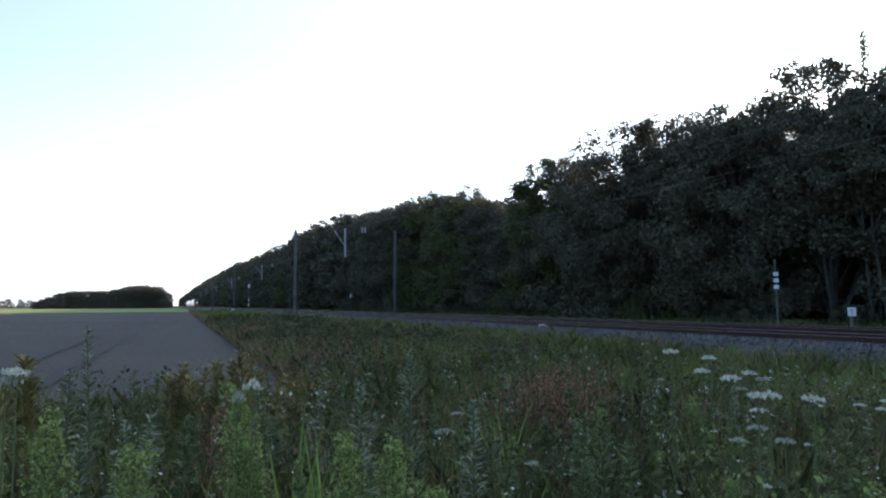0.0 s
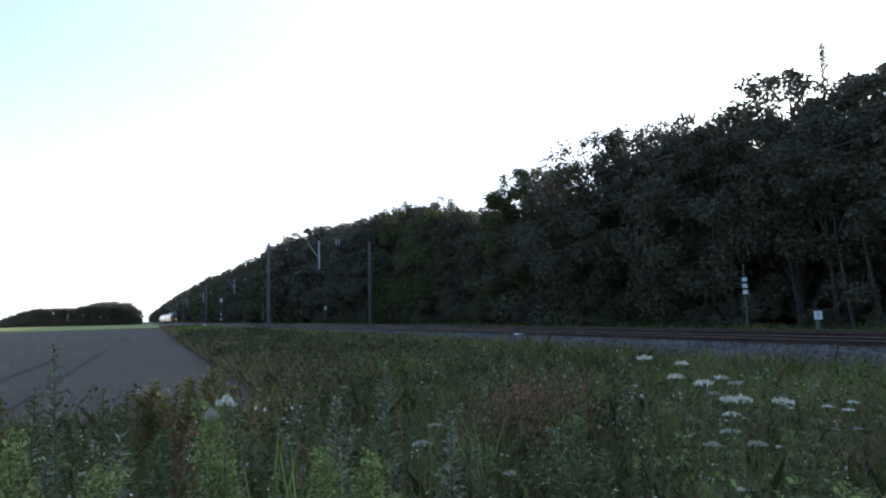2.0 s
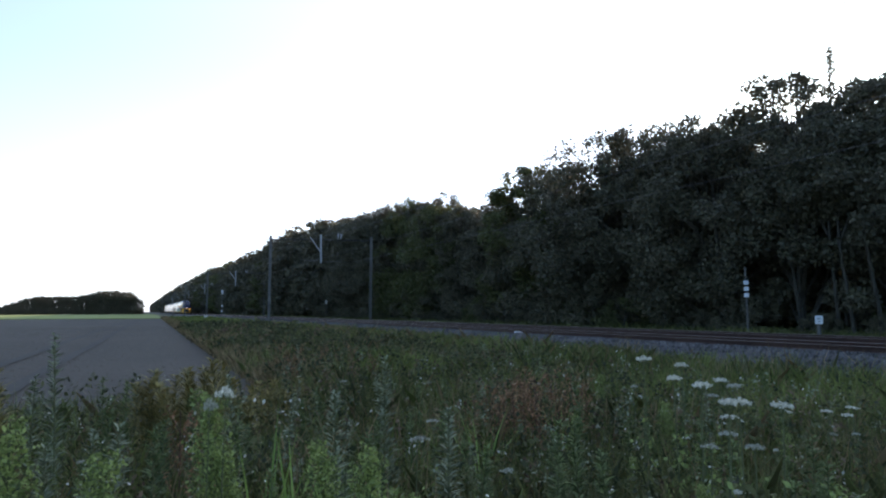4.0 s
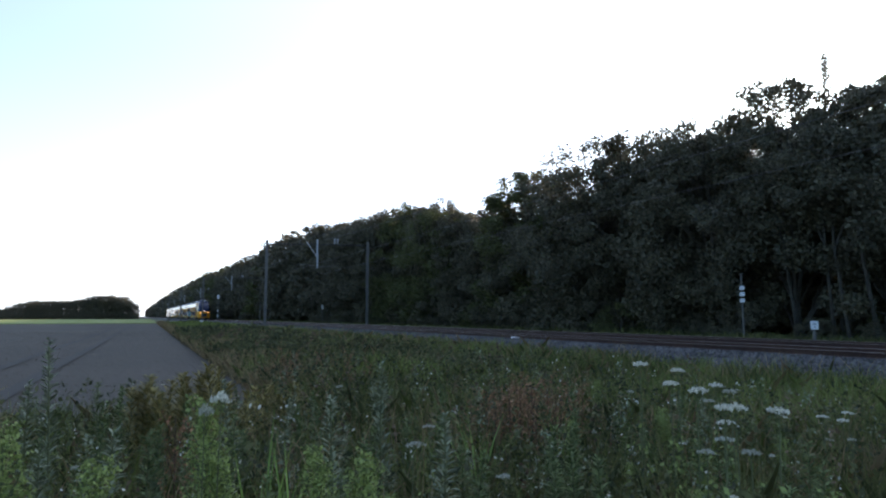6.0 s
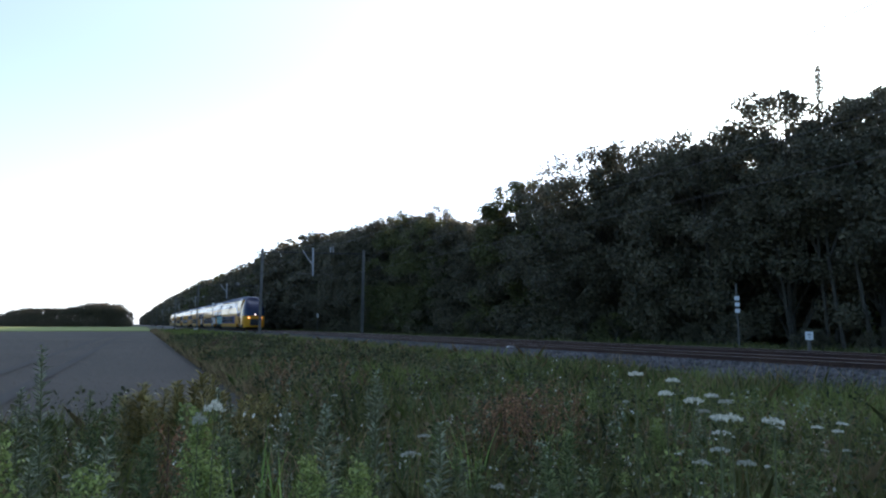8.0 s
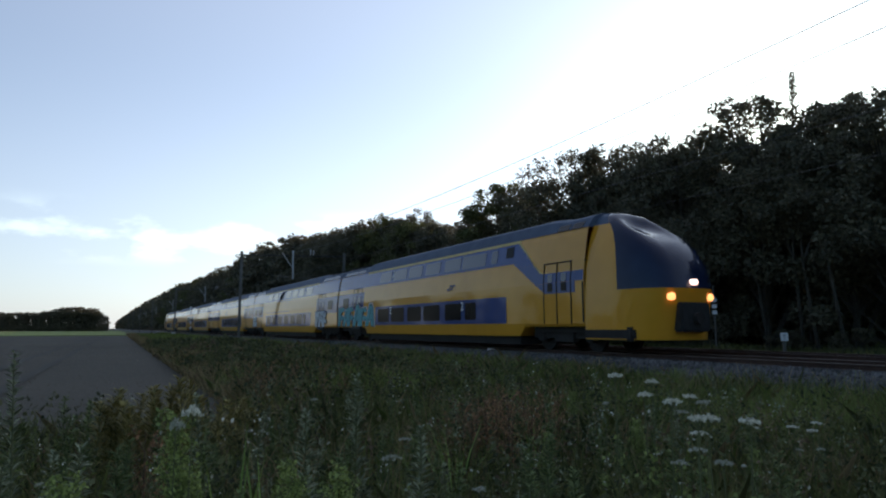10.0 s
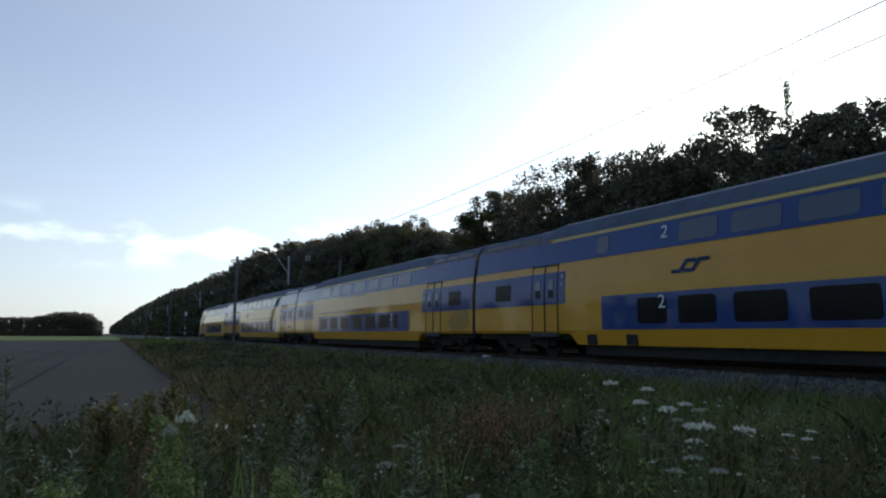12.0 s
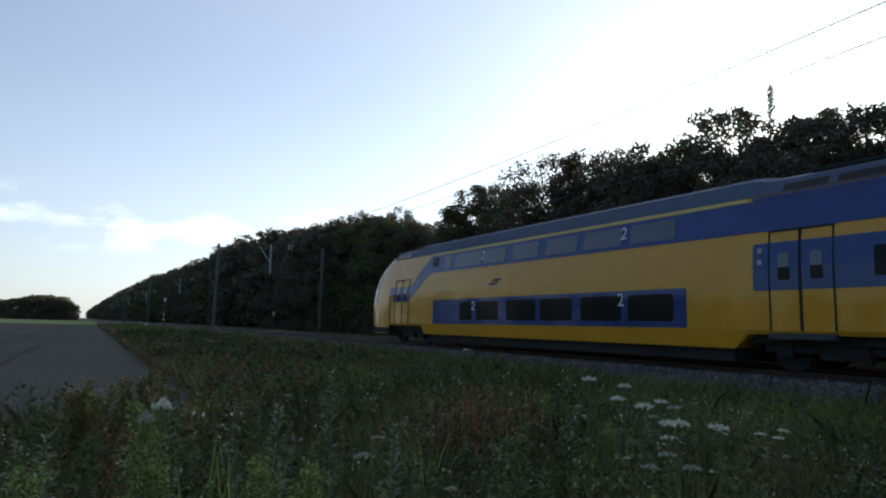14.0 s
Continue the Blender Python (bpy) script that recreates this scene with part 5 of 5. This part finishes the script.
def umbel_plant(seed):
    rng = random.Random(seed)
    bm, fl = bmesh.new(), []
    tube(bm, [(0, 0, 0), (0.01, 0.0, 0.55), (0.0, 0.01, 1.0)], [0.007, 0.006, 0.004], 5)
    rays = 13
    for k in range(rays):
        a = k * 2.4
        r = 0.062 * math.sqrt((k + 0.5) / rays)
        tip = (math.cos(a) * r, math.sin(a) * r, 1.035 - r * 0.25 + rng.uniform(-0.004, 0.004))
        tube(bm, [(0, 0.01, 0.985), tip], [0.0015, 0.001], 3)
        fl.append(tip)
    stem = bpy.data.meshes.new("stem")
    bm.to_mesh(stem)
    bm.free()
    stem.materials.append(M_STEM)
    nrng = np.random.default_rng(seed)
    pts = np.repeat(np.array(fl), 14, axis=0) + nrng.normal(size=(rays * 14, 3)) * np.array([0.0085, 0.0085, 0.004])
    bloom = from_arrays("flower_head", leaf_quads(nrng, pts, 0.0075), 4)
    a = nrng.uniform(0, math.tau, 60)
    t = nrng.uniform(0.08, 0.7, 60)
    c = np.stack([np.cos(a) * nrng.uniform(0.02, 0.13, 60), np.sin(a) * nrng.uniform(0.02, 0.13, 60), t], 1)
    return stem, bloom, from_arrays("leaves", leaf_quads(nrng, c, 0.022), 4)


UMBELS = [umbel_plant(s) for s in (1, 2, 3)]
for u in UMBELS:
    u[2].materials.append(M_WEED)


def umbel(x, y, top, width, faded=False, sway=5.0):
    kind = random.choice(UMBELS)
    z = ground_z(x, y) - 0.02
    p = tagged(new("umbellifer"), "umbellifer with a faded seeding flower head" if faded else "umbellifer with a flat white flower head", "wild flower", "umbellifers in the meadow")
    p.location, p.scale, p.rotation_euler = (x, y, z), (width / 0.13, width / 0.13, (top - z) / 1.035), (radians(random.uniform(-sway, sway)), radians(random.uniform(-sway, sway)), random.uniform(0, 6.28))
    part("stem", kind[0], None, p)
    part("leaves", kind[2], None, p)
    f = part("flower_head", kind[1], None, p)
    if not kind[1].materials:
        kind[1].materials.append(M_UMBEL)
    if faded:
        f.material_slots[0].link = "OBJECT"
        f.material_slots[0].material = M_SEEDY


def dock_plant(seed):
    rng = np.random.default_rng(seed)
    bm = bmesh.new()
    tube(bm, [(0, 0, 0), (0.02, 0, 0.5), (0.03, 0.01, 1.0)], [0.008, 0.006, 0.003], 5)
    pts = []
    for k in range(9):
        t = 0.35 + 0.06 * k
        a = k * 2.4
        tip = (math.cos(a) * 0.14, math.sin(a) * 0.14, t + 0.22)
        tube(bm, [(0.02, 0, t), tip], [0.004, 0.002], 4)
        for i in range(26):
            s = rng.uniform(0.2, 1)
            pts.append((0.02 + (tip[0] - 0.02) * s, tip[1] * s, t + 0.22 * s))
    stem = bpy.data.meshes.new("stem")
    bm.to_mesh(stem)
    bm.free()
    stem.materials.append(M_BROWN_STEM)
    pts = np.array(pts) + rng.normal(size=(len(pts), 3)) * 0.016
    seeds = from_arrays("seed_head", leaf_quads(rng, pts, 0.013), 4)
    return stem, seeds


DOCKS = [dock_plant(s) for s in (1, 2)]


def make_plants():
    random.seed(21)
    L = ("pale green bushy weed with narrow leaves and buds", "weed", "tall leafy weeds")
    for x, y, top in ((0.28, 2.59, 0.45), (0.33, 2.62, 0.26), (-0.30, 2.38, 0.42), (-0.13, 2.2, 0.36), (0.60, 2.12, 0.31), (0.68, 1.99, 0.32), (0.75, 1.75, 0.25), (-0.62, 2.9, 0.30), (0.05, 1.75, 0.2), (1.86, 1.17, 0.26), (1.45, 1.55, 0.1)):
        stand(random.choice(PLUMES), "leafy_weed", *L, x, y, top, 1.15, M_WEED)
    for i in range(20):
        y = 2.0 + 7 * random.random() ** 1.5
        x = random.uniform(-0.9 - 0.28 * y, 0.9 + 1.35 * y)
        stand(random.choice(PLUMES), "leafy_weed", *L, x, y, random.uniform(-0.5, -0.1 if x > 1 else -0.2), 1.15, M_WEED)
    L = ("slender silvery green mugwort with drooping leaves", "weed", "silvery weeds")
    for x, y, top in ((-0.49, 5.48, 0.60), (1.6, 4.21, 0.44), (1.01, 3.35, 0.36), (0.73, 4.95, 0.30), (1.47, 2.96, 0.26), (-0.7, 5.6, 0.3), (1.75, 4.3, 0.3)):
        stand(random.choice(MUGWORTS), "mugwort", *L, x, y, top, 1.1, M_GREY_WEED)
    for i in range(5):
        y = random.uniform(2.6, 3.9)
        stand(random.choice(MUGWORTS), "mugwort", *L, y * random.uniform(-0.27, 0.06), y, 0.78 - y * random.uniform(0.13, 0.18), 1.1, M_GREY_WEED)
    for i in range(45):
        y = 2.2 + 14 * random.random() ** 1.4
        x = random.uniform(-0.6 - 0.25 * y, min(10.5, 0.9 + 1.35 * y))
        if y > 11 and x < 2.2:
            continue
        stand(random.choice(MUGWORTS), "mugwort", *L, x, y, random.uniform(-0.45, 0.05 if x > 1.2 else -0.3), 1.1, M_GREY_WEED)
    L = ("upright green weed with narrow pointed leaves", "weed", "green stalked weeds")
    for i in range(150):
        y = 1.9 + 5.5 * random.random() ** 1.3
        x = random.uniform(-0.55 - 0.24 * y, 0.8 + 1.2 * y)
        stand(random.choice(STALKS), "stalked_weed", *L, x, y, random.uniform(-0.40, 0.10) + (0.04 if x < 0.3 * y else 0.0), 1.1, M_STALK)
    L = ("bushy olive-brown weed fading at the field edge", "weed", "olive weeds")
    for x, y, top in ((0.78, 7.5, 0.24), (0.92, 7.7, 0.18), (0.64, 7.4, 0.15), (1.05, 7.5, 0.02), (0.50, 7.6, 0.06), (0.22, 7.5, 0.14), (0.10, 7.5, 0.02), (0.32, 7.3, 0.0), (-1.05, 6.2, 0.32), (-1.2, 6.0, 0.28), (1.5, 8.4, -0.15), (1.9, 9.0, -0.2), (2.3, 10.0, -0.25)):
        for k in range(3):
            stand(random.choice(OLIVES), "bushy_weed", *L, x + random.uniform(-0.12, 0.12), y + random.uniform(-0.2, 0.2), top - 0.10 * k, 1.1, M_OLIVE)
    for x, y, top, w, old in ((3.29, 3.45, 0.45, 0.13, 0), (3.85, 3.64, 0.37, 0.13, 0), (3.22, 3.10, 0.35, 0.13, 0), (3.13, 2.81, 0.34, 0.14, 0), (4.36, 3.70, 0.22, 0.13, 0), (3.96, 3.23, 0.24, 0.13, 1), (2.79, 2.24, 0.33, 0.12, 0), (2.70, 2.26, 0.33, 0.11, 0),
                              (3.04, 2.22, 0.30, 0.13, 0), (3.66, 3.05, 0.07, 0.13, 0), (2.89, 2.41, 0.13, 0.13, 1), (2.96, 2.32, 0.07, 0.13, 1), (5.04, 3.25, -0.02, 0.11, 0), (5.11, 3.14, -0.04, 0.1, 0), (4.32, 3.75, 0.09, 0.12, 1), (4.07, 4.40, 0.11, 0.07, 1),
                              (3.07, 2.70, -0.01, 0.12, 1), (0.30, 2.50, 0.49, 0.08, 0)):
        umbel(x, y, top, w * 0.85, bool(old), 0.6)
    for x, y, top, w, old in ((0.24, 2.42, 0.46, 0.06, 1), (-0.50, 2.82, 0.55, 0.10, 0), (-0.53, 2.80, 0.52, 0.10, 1), (2.02, 4.32, -0.03, 0.13, 1), (1.43, 3.28, 0.08, 0.12, 1), (4.9, 3.5, -0.05, 0.1, 0), (5.6, 3.4, -0.05, 0.12, 0)):
        umbel(x, y, top, w * 0.85, bool(old), 0.6)
    for i in range(60):
        y = 1.8 + 7 * random.random() ** 1.3
        x = random.uniform(-0.7 - 0.25 * y, 0.9 + 1.35 * y)
        umbel(x, y, random.uniform(-0.55, -0.05), random.uniform(0.03, 0.10), random.random() < 0.6)
    for i in range(38):
        lift = 0
        if i >= 36:
            y = random.uniform(4.3, 5.6)
            x, lift = y * random.uniform(0.04, 0.21), random.uniform(0.06, 0.2)
        elif i < 20:
            y, x = random.uniform(5.2, 6.6), 0
            x = 0.66 * y + random.uniform(-0.9, 0.9)
        else:
            y = random.uniform(7, 16)
            x = float(meadow_left(np.array([y]))[0]) + random.uniform(0.1, 1.8)
        k = random.choice(DOCKS)
        z = ground_z(x, y) - 0.02
        p = tagged(new("dock_plant"), "withered dock with rusty brown seed heads", "weed", "rusty docks")
        s = (random.uniform(-0.1, 0.14) + lift - z)
        p.location, p.scale, p.rotation_euler = (x, y, z), (s, s, s), (0, 0, random.uniform(0, 6.28))
        part("stem", k[0], None, p)
        if not k[1].materials:
            k[1].materials.append(M_RUST_SEED)
        part("seed_head", k[1], None, p)["kind"] = "stuff"



def make_sedges():
    """Tufts of broad upright leaves."""
    random.seed(31)
    for x, y, top, n in ((0.56, 3.05, 0.33, 22), (0.72, 3.0, 0.24, 16), (0.30, 3.6, 0.0, 10), (2.6, 4.6, 0.05, 14), (1.9, 3.2, -0.1, 12), (4.0, 5.4, -0.1, 14), (1.2, 2.3, -0.05, 12)):
        z = ground_z(x, y) - 0.02
        t = tagged(new("sedge_tuft"), "tuft of broad yellow-green upright leaves", "grass tuft", "sedge tufts")
        t.location = (x, y, z)
        for k in range(n):
            h = (top - z) * random.uniform(0.7, 1.05)
            a, lean, w = random.uniform(0, 6.28), random.uniform(0.05, 0.36) * h, random.uniform(0.006, 0.010)
            c, s = math.cos(a), math.sin(a)
            bm = bmesh.new()
            rows = []
            for u in (0, 0.35, 0.7, 1.0):
                d, ww = 0.03 + lean * u * u * 1.6, w * (1 - u ** 3 * 0.95)
                rows.append((bm.verts.new((c * d - s * ww, s * d + c * ww, h * u * (1 - 0.08 * u))), bm.verts.new((c * d + s * ww, s * d - c * ww, h * u * (1 - 0.08 * u)))))
            for r0, r1 in zip(rows, rows[1:]):
                bm.faces.new((r0[0], r0[1], r1[1], r1[0]))
            part("leaf", bm, M_SEDGE, t)


make_plants()
make_sedges()

motions()
